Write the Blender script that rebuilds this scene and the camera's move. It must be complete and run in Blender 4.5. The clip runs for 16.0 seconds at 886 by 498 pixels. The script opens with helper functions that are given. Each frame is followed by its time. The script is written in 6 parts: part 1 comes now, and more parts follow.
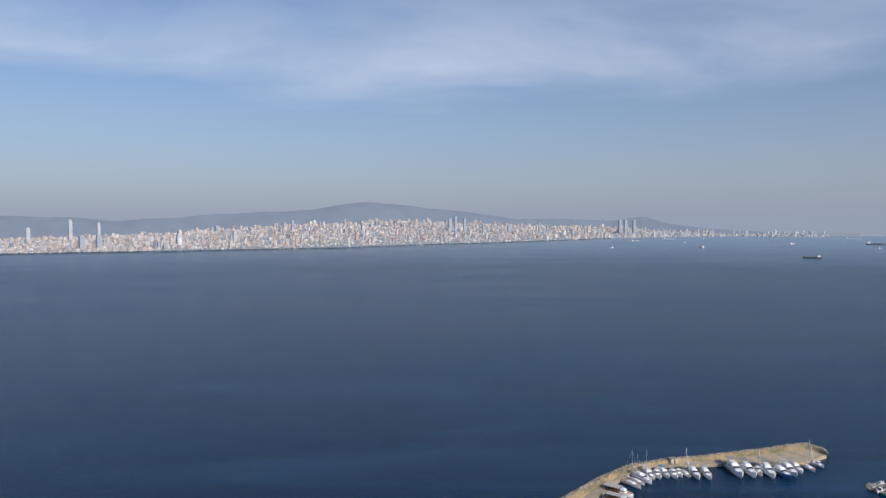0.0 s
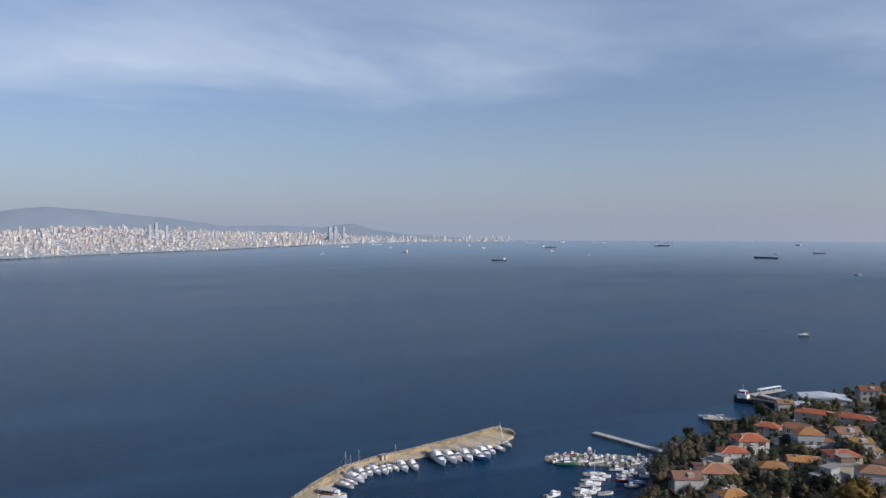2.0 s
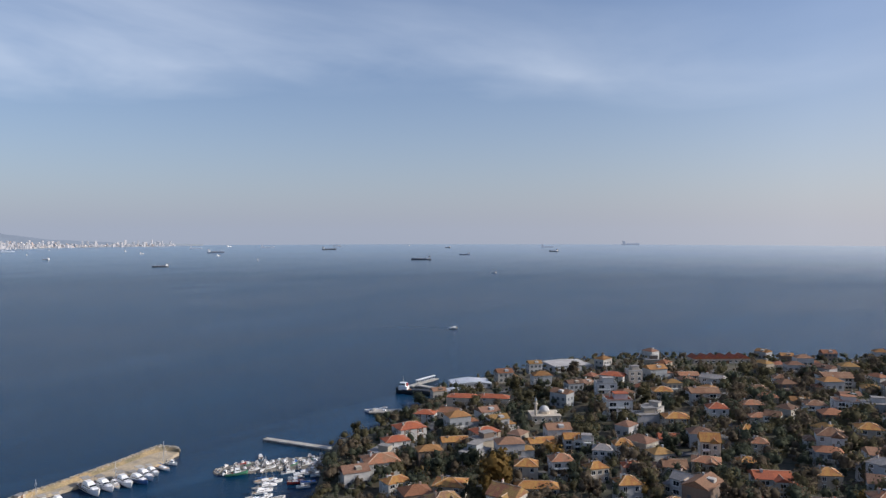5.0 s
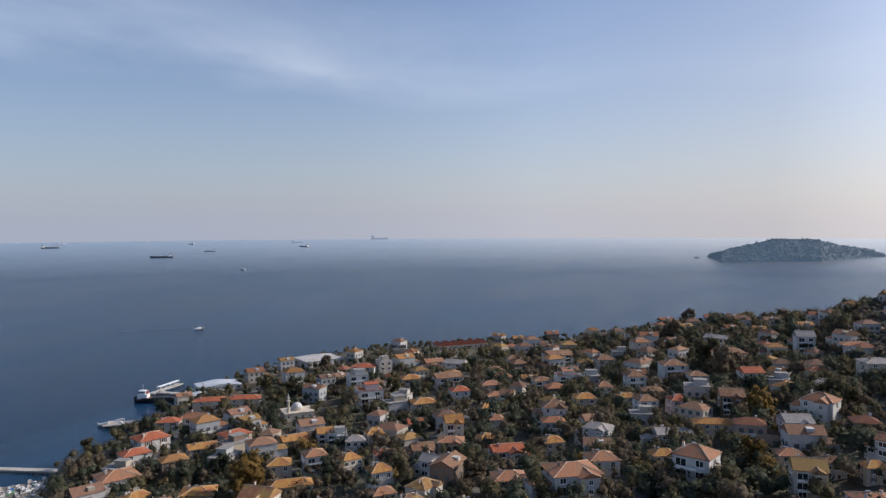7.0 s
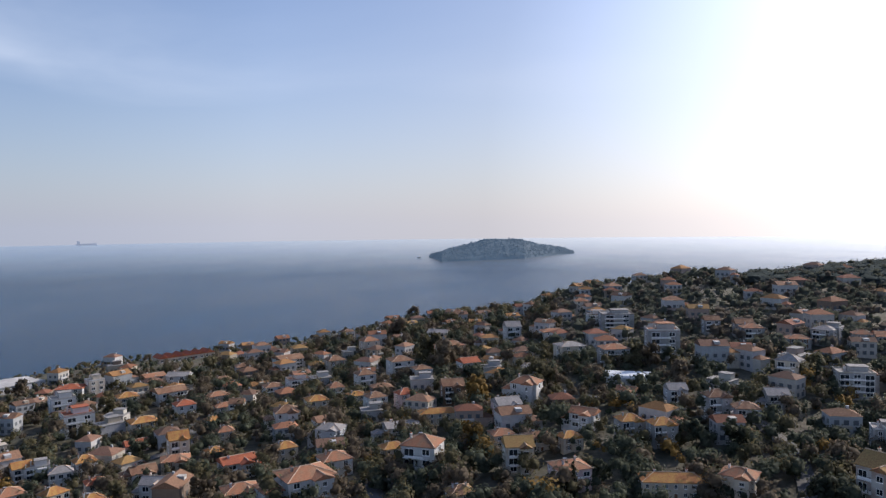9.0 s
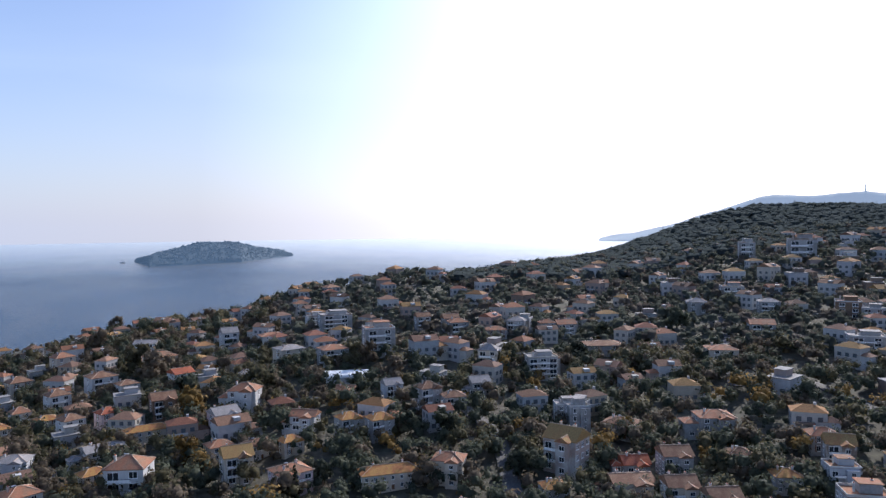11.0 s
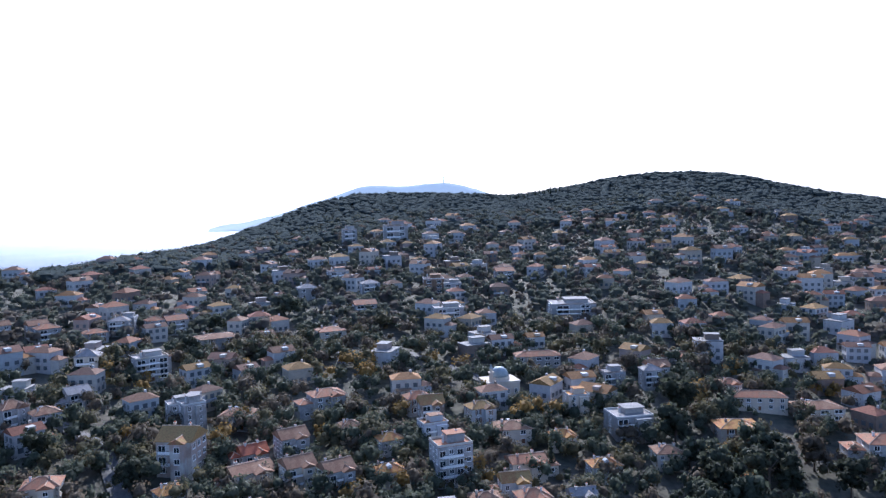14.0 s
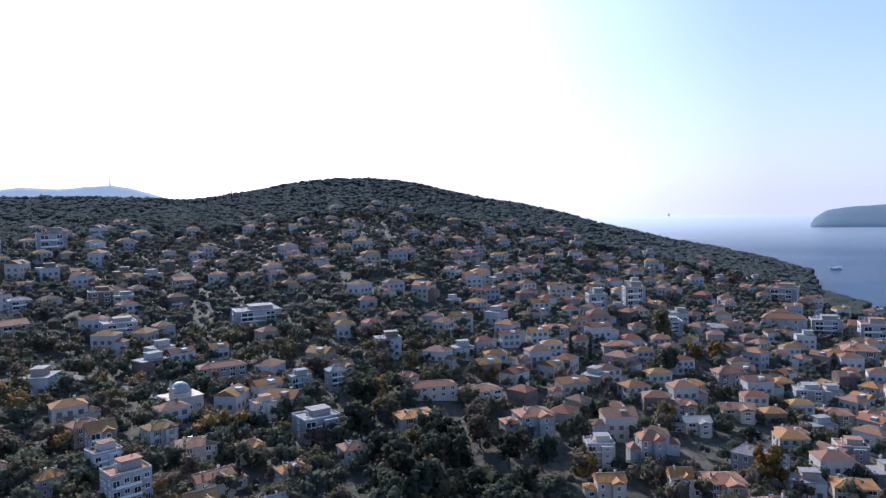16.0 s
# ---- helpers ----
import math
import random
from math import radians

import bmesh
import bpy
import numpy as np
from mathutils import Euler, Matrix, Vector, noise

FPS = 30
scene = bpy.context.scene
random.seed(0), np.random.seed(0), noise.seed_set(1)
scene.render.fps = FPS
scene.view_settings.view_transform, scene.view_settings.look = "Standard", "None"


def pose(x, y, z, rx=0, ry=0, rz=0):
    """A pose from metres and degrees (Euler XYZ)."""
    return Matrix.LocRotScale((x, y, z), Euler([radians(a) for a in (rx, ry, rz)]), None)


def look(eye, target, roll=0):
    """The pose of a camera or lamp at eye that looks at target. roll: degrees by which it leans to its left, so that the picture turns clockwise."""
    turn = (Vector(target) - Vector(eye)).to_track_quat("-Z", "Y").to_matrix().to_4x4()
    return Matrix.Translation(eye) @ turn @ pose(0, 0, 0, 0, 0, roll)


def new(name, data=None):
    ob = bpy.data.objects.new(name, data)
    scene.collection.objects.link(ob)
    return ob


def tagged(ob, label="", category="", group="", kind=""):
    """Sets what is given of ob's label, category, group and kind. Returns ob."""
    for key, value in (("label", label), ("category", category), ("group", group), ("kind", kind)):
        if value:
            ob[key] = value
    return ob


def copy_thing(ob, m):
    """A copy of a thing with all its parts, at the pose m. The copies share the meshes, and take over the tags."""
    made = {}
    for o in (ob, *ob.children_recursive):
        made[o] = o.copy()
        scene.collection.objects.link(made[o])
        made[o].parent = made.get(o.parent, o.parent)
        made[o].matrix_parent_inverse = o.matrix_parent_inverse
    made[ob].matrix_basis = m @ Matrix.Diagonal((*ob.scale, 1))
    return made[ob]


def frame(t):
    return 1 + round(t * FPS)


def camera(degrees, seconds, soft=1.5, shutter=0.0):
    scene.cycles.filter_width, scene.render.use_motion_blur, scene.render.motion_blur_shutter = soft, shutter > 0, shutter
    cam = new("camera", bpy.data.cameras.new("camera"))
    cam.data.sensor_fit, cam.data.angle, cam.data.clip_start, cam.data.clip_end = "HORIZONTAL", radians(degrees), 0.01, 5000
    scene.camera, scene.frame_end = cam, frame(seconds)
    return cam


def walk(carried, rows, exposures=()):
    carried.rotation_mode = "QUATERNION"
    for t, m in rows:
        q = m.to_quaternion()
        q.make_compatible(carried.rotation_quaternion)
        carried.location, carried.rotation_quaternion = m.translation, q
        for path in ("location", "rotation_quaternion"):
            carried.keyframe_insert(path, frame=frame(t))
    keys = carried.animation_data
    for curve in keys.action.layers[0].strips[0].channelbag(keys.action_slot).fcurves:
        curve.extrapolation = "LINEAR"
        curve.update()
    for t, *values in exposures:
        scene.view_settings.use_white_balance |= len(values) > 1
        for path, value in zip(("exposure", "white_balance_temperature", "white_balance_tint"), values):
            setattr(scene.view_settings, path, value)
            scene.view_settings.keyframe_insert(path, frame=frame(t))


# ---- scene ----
# camera: it stands in the air over the harbour and turns to the right
EYE = (0.0, 0.0, 100.0)


def aim(yaw, pitch, roll):
    return pose(*EYE, 0, 0, yaw) @ pose(0, 0, 0, 90 + pitch, 0, 0) @ pose(0, 0, 0, 0, 0, roll)


TURN = [
    (0, -0.00, -2.31, -0.07),
    (0.5, -5.69, -2.21, -0.01),
    (1, -11.97, -2.08, -0.01),
    (1.5, -18.51, -1.93, -0.05),
    (2, -22.57, -1.82, -0.11),
    (2.5, -26.84, -1.74, -0.09),
    (3, -30.89, -1.67, -0.14),
    (3.5, -35.38, -1.67, -0.16),
    (4, -39.58, -1.69, -0.17),
    (4.2, -41.21, -1.63, -0.06),
    (6.3, -60.47, -1.91, -0.36),
    (6.5, -62.32, -1.97, -0.29),
    (7, -67.84, -1.99, -0.30),
    (7.5, -72.24, -1.99, -0.35),
    (8, -77.45, -1.97, -0.47),
    (8.5, -83.43, -1.95, -0.55),
    (9, -89.01, -1.95, -0.68),
    (9.2, -91.10, -1.87, -0.52),
    (11.3, -114.53, -1.95, -0.76),
    (11.5, -116.97, -1.90, -0.90),
    (11.7, -119.46, -1.92, -1.00),
    (11.8, -120.56, -2.05, -1.05),
    (11.9, -121.68, -3.05, -1.09),
    (12, -122.72, -4.66, -1.14),
    (12.1, -123.60, -5.85, -1.17),
    (12.2, -124.57, -6.42, -1.20),
    (12.3, -125.54, -6.55, -1.23),
    (12.4, -126.45, -6.56, -1.26),
    (12.5, -127.31, -6.57, -1.29),
    (12.6, -128.15, -6.45, -1.29),
    (12.7, -128.95, -5.70, -1.29),
    (12.8, -129.85, -4.75, -1.29),
    (12.9, -130.65, -3.85, -1.29),
    (13, -131.57, -3.34, -1.28),
    (13.1, -132.40, -3.30, -1.28),
    (13.5, -135.78, -3.27, -1.26),
    (14, -141.04, -3.31, -1.30),
    (14.5, -146.96, -3.33, -1.32),
    (15, -153.02, -3.35, -1.35),
    (15.5, -159.53, -3.38, -1.19),
    (16, -165.68, -3.45, -1.25),
]
cam = camera(62.85, 16.0, soft=1.35)
walk(cam, [(t, aim(a, b, c)) for t, a, b, c in TURN], exposures=[(0, -0.18, 6250, 10), (3.5, 0.0, 6300, 10), (7, 0.12, 6500, 11), (9, 0.26, 6350, 12), (11.5, 0.58, 5650, 13), (12.5, 0.82, 5350, 14), (14.5, 0.96, 5200, 14), (16, 0.64, 5450, 14)])

# ---- world and sun ----
SUN_AZ, SUN_EL = 141.0, 31.0


def polar(az, r, z=0.0):
    a = radians(az)
    return Vector((r * math.sin(a), r * math.cos(a), z))


world = bpy.data.worlds.new("sky")
scene.world = world
world.use_nodes = True
wt = world.node_tree
wn, wl = wt.nodes, wt.links
wn.clear()


def wnode(kind, **kw):
    n = wn.new(kind)
    for k, v in kw.items():
        n.inputs[k].default_value = v
    return n


sky = wn.new("ShaderNodeTexSky")
sky.sky_type = "NISHITA"
sky.sun_disc = False
sky.sun_elevation, sky.sun_rotation = radians(SUN_EL), radians(SUN_AZ)
sky.altitude, sky.air_density, sky.dust_density, sky.ozone_density = 0.0, 1.0, 1.2, 3.0


def wmath(op, a, b=0.0, c=0.0, clamp=False):
    n = wn.new("ShaderNodeMath")
    n.operation, n.use_clamp = op, clamp
    for i, v in enumerate((a, b, c)):
        if isinstance(v, (int, float)):
            n.inputs[i].default_value = v
        else:
            wl.new(v, n.inputs[i])
    return n.outputs[0]


def wmix(fac, a, b):
    n = wn.new("ShaderNodeMix")
    n.data_type = "RGBA"
    for i, v in ((0, fac), (6, a), (7, b)):
        if isinstance(v, (int, float, tuple)):
            n.inputs[i].default_value = v
        else:
            wl.new(v, n.inputs[i])
    return n.outputs[2]


coords = wn.new("ShaderNodeTexCoord")
sep = wn.new("ShaderNodeSeparateXYZ")
wl.new(coords.outputs["Generated"], sep.inputs[0])
up = wmath("MAXIMUM", sep.outputs[2], 0.0)
flat = wmath("ADD", up, 0.10)
comb = wn.new("ShaderNodeCombineXYZ")
wl.new(wmath("DIVIDE", sep.outputs[0], flat), comb.inputs[0])
wl.new(wmath("DIVIDE", sep.outputs[1], flat), comb.inputs[1])
# high streaks of thin cloud with a ragged lower edge, and a milky layer over the horizon
wisp = wnode("ShaderNodeTexNoise", Scale=0.42, Detail=6.0, Roughness=0.55, Distortion=0.5)
wl.new(comb.outputs[0], wisp.inputs["Vector"])
stretch = wn.new("ShaderNodeVectorMath")
stretch.operation = "MULTIPLY"
stretch.inputs[1].default_value = (1.6, 1.6, 9.0)
wl.new(coords.outputs["Generated"], stretch.inputs[0])
edge = wnode("ShaderNodeTexNoise", Scale=1.3, Detail=4.0, Roughness=0.5, Distortion=0.3)
wl.new(stretch.outputs[0], edge.inputs["Vector"])
rise = wmath("MULTIPLY_ADD", edge.outputs[0], 0.16, wmath("SUBTRACT", up, 0.242))
shelf = wmath("MULTIPLY", rise, 26.0, 0, True)
fade = wmath("SUBTRACT", 1.0, wmath("MULTIPLY", wmath("SUBTRACT", up, 0.2), 6.0, 0, True))
veil = wmath("MULTIPLY_ADD", wisp.outputs[0], 3.4, -1.25, True)
veil = wmath("MULTIPLY", wmath("MULTIPLY", veil, shelf), wmath("MULTIPLY_ADD", fade, 0.88, 0.12))
tint = wn.new("ShaderNodeVectorMath")
tint.operation = "MULTIPLY"
tint.inputs[1].default_value = (0.98, 1.0, 1.1)
wl.new(sky.outputs[0], tint.inputs[0])
toward = wn.new("ShaderNodeVectorMath")
toward.operation = "DOT_PRODUCT"
toward.inputs[1].default_value = polar(SUN_AZ, 1.0)
wl.new(coords.outputs["Generated"], toward.inputs[0])
reach = wmath("MAXIMUM", wmath("MULTIPLY_ADD", toward.outputs["Value"], -0.9, 0.62, True), 0.14)
sky_cloud = wmix(wmath("MULTIPLY", wmath("MULTIPLY", veil, reach), 0.85), tint.outputs[0], (7.4, 8.1, 9.3, 1))
bright = wmath("POWER", wmath("MULTIPLY_ADD", toward.outputs["Value"], 0.5, 0.5, True), 4.0)
air = wmix(bright, (3.7, 4.15, 5.3, 1), (8.9, 8.3, 8.2, 1))
thick = wmath("MULTIPLY_ADD", wmath("MULTIPLY_ADD", toward.outputs["Value"], 1.6, -0.3, True), 3.2, -7.0)
haze = wmath("POWER", 2.718, wmath("MULTIPLY", up, thick))
sky_haze = wmix(wmath("MULTIPLY", haze, 0.8), sky_cloud, air)
# the hazy glare round the sun, and the deeper blue at its sides
sunward = wn.new("ShaderNodeVectorMath")
sunward.operation = "DOT_PRODUCT"
sunward.inputs[1].default_value = polar(SUN_AZ, math.cos(radians(SUN_EL)), math.sin(radians(SUN_EL)))
wl.new(coords.outputs["Generated"], sunward.inputs[0])
glare = wmath("POWER", wmath("MAXIMUM", sunward.outputs["Value"], 0.0), 9.0)
side = wmath("SUBTRACT", 1.0, wmath("MULTIPLY", wmath("ABSOLUTE", wmath("SUBTRACT", toward.outputs["Value"], 0.66)), 4.0), 0, True)
across = wmath("SUBTRACT", 1.0, wmath("MULTIPLY", wmath("ABSOLUTE", wmath("SUBTRACT", toward.outputs["Value"], 0.15)), 1.7), 0, True)
dim = wmath("ADD", wmath("MULTIPLY_ADD", side, -0.15, 0.96), wmath("MULTIPLY", across, -0.04))
shine = wn.new("ShaderNodeVectorMath")
shine.operation = "SCALE"
wl.new(sky_haze, shine.inputs[0])
wl.new(wmath("ADD", dim, wmath("MULTIPLY", glare, 1.2)), shine.inputs["Scale"])
back = wnode("ShaderNodeBackground", Strength=0.11)
wl.new(shine.outputs[0], back.inputs[0])
wout = wn.new("ShaderNodeOutputWorld")
wl.new(back.outputs[0], wout.inputs[0])

sun = new("sun", bpy.data.lights.new("sun", "SUN"))
sun.data.energy, sun.data.angle, sun.data.color = 4.0, radians(0.6), (1.0, 0.9, 0.78)
sun.matrix_world = look(polar(SUN_AZ, 10 * math.cos(radians(SUN_EL)), 10 * math.sin(radians(SUN_EL))), (0, 0, 0))

# ---- materials ----
def material(name, color, rough=0.8, noise_scale=0.0, var=0.25, bump=0.0, metal=0.0, second=None, second_scale=0.3,
             random_tint=0.0, palette=None, spec=0.4, island=False, leaf=0.0):
    """A procedural surface: base colour, grain at one scale, stains at another, relief, and a palette by object."""
    m = bpy.data.materials.new(name)
    m.use_nodes = True
    nt = m.node_tree
    b = nt.nodes["Principled BSDF"]
    b.inputs["Roughness"].default_value = rough
    b.inputs["Metallic"].default_value = metal
    b.inputs["Specular IOR Level"].default_value = spec
    L = nt.links

    def mix(kind, fac, a, c):
        n = nt.nodes.new("ShaderNodeMix")
        n.data_type, n.blend_type = "RGBA", kind
        for i, v in ((0, fac), (6, a), (7, c)):
            if isinstance(v, (int, float)):
                n.inputs[i].default_value = v
            elif isinstance(v, tuple):
                n.inputs[i].default_value = (*v[:3], 1)
            else:
                L.new(v, n.inputs[i])
        return n.outputs[2]

    col = tuple(color)
    rand = None
    if palette or random_tint:
        if island:
            rand = nt.nodes.new("ShaderNodeNewGeometry").outputs["Random Per Island"]
        else:
            rand = nt.nodes.new("ShaderNodeObjectInfo").outputs["Random"]
    if palette:
        ramp = nt.nodes.new("ShaderNodeValToRGB")
        ramp.color_ramp.interpolation = "CONSTANT"
        el = ramp.color_ramp.elements
        while len(el) < len(palette):
            el.new(0.5)
        for i, c in enumerate(palette):
            el[i].position, el[i].color = i / len(palette), (*c, 1)
        L.new(rand, ramp.inputs[0])
        col = ramp.outputs[0]
    if random_tint:
        mr = nt.nodes.new("ShaderNodeMapRange")
        mr.inputs["To Min"].default_value, mr.inputs["To Max"].default_value = 1 - random_tint, 1 + random_tint
        fr = nt.nodes.new("ShaderNodeMath")
        fr.operation = "FRACT"
        mu = nt.nodes.new("ShaderNodeMath")
        mu.operation, mu.inputs[1].default_value = "MULTIPLY", 7.31
        L.new(rand, mu.inputs[0])
        L.new(mu.outputs[0], fr.inputs[0])
        L.new(fr.outputs[0], mr.inputs["Value"])
        col = mix("MULTIPLY", 1.0, col, mr.outputs["Result"])
    tc = nt.nodes.new("ShaderNodeTexCoord")
    if second:
        n2 = nt.nodes.new("ShaderNodeTexNoise")
        n2.inputs["Scale"].default_value, n2.inputs["Detail"].default_value = second_scale, 4
        L.new(tc.outputs["Object"], n2.inputs["Vector"])
        mr = nt.nodes.new("ShaderNodeMapRange")
        mr.inputs["From Min"].default_value, mr.inputs["From Max"].default_value = 0.42, 0.62
        L.new(n2.outputs[0], mr.inputs["Value"])
        col = mix("MIX", mr.outputs["Result"], col, tuple(second))
    if noise_scale:
        n1 = nt.nodes.new("ShaderNodeTexNoise")
        n1.inputs["Scale"].default_value, n1.inputs["Detail"].default_value = noise_scale, 3
        L.new(tc.outputs["Object"], n1.inputs["Vector"])
        mr = nt.nodes.new("ShaderNodeMapRange")
        mr.inputs["From Min"].default_value, mr.inputs["From Max"].default_value = 0.3, 0.7
        mr.inputs["To Min"].default_value, mr.inputs["To Max"].default_value = 1 - var, 1 + var
        L.new(n1.outputs[0], mr.inputs["Value"])
        col = mix("MULTIPLY", 1.0, col, mr.outputs["Result"])
        if bump:
            bp = nt.nodes.new("ShaderNodeBump")
            bp.inputs["Strength"].default_value, bp.inputs["Distance"].default_value = bump, 0.1
            L.new(n1.outputs[0], bp.inputs["Height"])
            L.new(bp.outputs[0], b.inputs["Normal"])
    if leaf:
        tr = nt.nodes.new("ShaderNodeBsdfTranslucent")
        mx = nt.nodes.new("ShaderNodeMixShader")
        mx.inputs[0].default_value = leaf
        L.new(b.outputs[0], mx.inputs[1])
        L.new(tr.outputs[0], mx.inputs[2])
        L.new(mx.outputs[0], nt.nodes["Material Output"].inputs["Surface"])
        if isinstance(col, tuple):
            tr.inputs[0].default_value = (*col[:3], 1)
        else:
            L.new(col, tr.inputs[0])
    if isinstance(col, tuple):
        b.inputs["Base Color"].default_value = (*col[:3], 1)
    else:
        L.new(col, b.inputs["Base Color"])
    return m


WALLS = [(0.6, 0.59, 0.57), (0.54, 0.51, 0.46), (0.62, 0.61, 0.59), (0.48, 0.42, 0.33), (0.57, 0.56, 0.55), (0.42, 0.33, 0.28),
         (0.44, 0.46, 0.47), (0.56, 0.52, 0.45), (0.24, 0.18, 0.14), (0.53, 0.52, 0.52)]
plaster = material("plaster", (0.75, 0.73, 0.7), 0.85, 1.2, 0.07, 0.1, second=(0.5, 0.48, 0.44), second_scale=0.25, palette=[tuple(0.86 * c for c in w) for w in WALLS])
white_wall = material("white_plaster", (0.56, 0.555, 0.54), 0.85, 1.2, 0.08, 0.1, second=(0.47, 0.46, 0.44), second_scale=0.3)
ROOFS = [(0.25, 0.12, 0.07), (0.28, 0.15, 0.065), (0.22, 0.1, 0.065), (0.28, 0.17, 0.07), (0.17, 0.105, 0.075), (0.24, 0.14, 0.09), (0.2, 0.115, 0.08)]
tile_roof = material("roof_tile", (0.4, 0.18, 0.08), 0.85, 3.0, 0.3, 0.5, second=(0.3, 0.2, 0.08), second_scale=0.35, palette=ROOFS, random_tint=0.2, spec=0.1)
tile_red = material("red_roof_tile", (0.3, 0.1, 0.06), 0.85, 3.0, 0.25, 0.5, second=(0.38, 0.12, 0.06), second_scale=0.4, spec=0.1)
tile_ochre = material("ochre_roof_tile", (0.38, 0.21, 0.07), 0.85, 3.0, 0.25, 0.5, second=(0.32, 0.14, 0.06), second_scale=0.4, spec=0.1)
tile_brown = material("brown_roof_tile", (0.2, 0.11, 0.07), 0.85, 3.0, 0.25, 0.5, second=(0.26, 0.16, 0.1), second_scale=0.4, spec=0.1)
tile_terra = material("terracotta_roof_tile", (0.33, 0.155, 0.09), 0.85, 3.0, 0.25, 0.5, second=(0.27, 0.16, 0.1), second_scale=0.4, spec=0.1)
tile_grey = material("grey_roof_tile", (0.25, 0.235, 0.225), 0.85, 3.0, 0.25, 0.4, second=(0.3, 0.28, 0.265), second_scale=0.4, spec=0.1)
# mortar paled to paint the sunlit highlight along roof ridges
ridge_cap = material("sunlit_ridge_mortar", (0.46, 0.35, 0.26), 0.85, 3.0, 0.25, 0.3, spec=0.1)
cream_wall = material("cream_plaster", (0.55, 0.48, 0.38), 0.85, 1.2, 0.08, 0.1, second=(0.46, 0.4, 0.33), second_scale=0.3)
pink_wall = material("pink_plaster", (0.45, 0.35, 0.34), 0.85, 1.2, 0.08, 0.1, second=(0.6, 0.46, 0.43), second_scale=0.3)
grey_wall = material("grey_plaster", (0.42, 0.43, 0.45), 0.85, 1.2, 0.08, 0.1, second=(0.42, 0.43, 0.44), second_scale=0.3)
wood_wall = material("brown_boards", (0.2, 0.13, 0.08), 0.8, 2.0, 0.25, 0.2, second=(0.15, 0.1, 0.07), second_scale=0.4)
# pale plaster darkened in colour to stand for shade on backlit walls
shaded_wall = material("shaded_plaster", (0.33, 0.325, 0.315), 0.9, 1.0, 0.14, 0.1, second=(0.26, 0.255, 0.245), second_scale=0.3, random_tint=0.18)
flat_roof_mat = material("roof_screed", (0.27, 0.26, 0.25), 0.9, 0.8, 0.2, 0.1, second=(0.22, 0.205, 0.19), second_scale=0.3, random_tint=0.25)
white_paint = material("white_paint", (0.8, 0.8, 0.78), 0.5, 4.0, 0.05)
glass = material("window_glass", (0.02, 0.025, 0.03), 0.12, 0.5, 0.2, spec=0.6)
wood = material("brown_wood", (0.16, 0.08, 0.04), 0.7, 5.0, 0.25)
steel = material("mast_alloy", (0.6, 0.6, 0.6), 0.35, 3.0, 0.1, metal=0.7)
dark_metal = material("dark_metal", (0.05, 0.05, 0.055), 0.5, 6.0, 0.2, metal=0.4)
leaf_dark = material("evergreen_leaf", (0.06, 0.068, 0.046), 0.75, 0.9, 0.45, 0.6, random_tint=0.35, leaf=0.45, spec=0.08)
leaf_olive = material("olive_leaf", (0.105, 0.094, 0.052), 0.75, 0.9, 0.45, 0.6, random_tint=0.35, leaf=0.45, spec=0.08)
leaf_gold = material("autumn_leaf", (0.185, 0.12, 0.04), 0.75, 0.9, 0.45, 0.6, random_tint=0.35, leaf=0.45, spec=0.08)
leaf_brown = material("withered_leaf", (0.125, 0.1, 0.07), 0.75, 0.9, 0.45, 0.6, random_tint=0.35, leaf=0.45, spec=0.08)
bark = material("bark", (0.1, 0.075, 0.055), 0.9, 4.0, 0.3, 0.5)
ground_mat = material("garden_soil", (0.068, 0.066, 0.044), 0.95, 0.35, 0.4, 0.4, second=(0.09, 0.078, 0.055), second_scale=0.04)
asphalt = material("asphalt", (0.1, 0.1, 0.1), 0.9, 1.5, 0.2, second=(0.14, 0.135, 0.13), second_scale=0.15)
concrete = material("concrete", (0.42, 0.4, 0.36), 0.9, 1.0, 0.2, 0.2, second=(0.33, 0.31, 0.28), second_scale=0.2)
sand = material("sandy_gravel", (0.38, 0.28, 0.15), 0.95, 1.2, 0.3, 0.3, second=(0.2, 0.17, 0.1), second_scale=0.12)


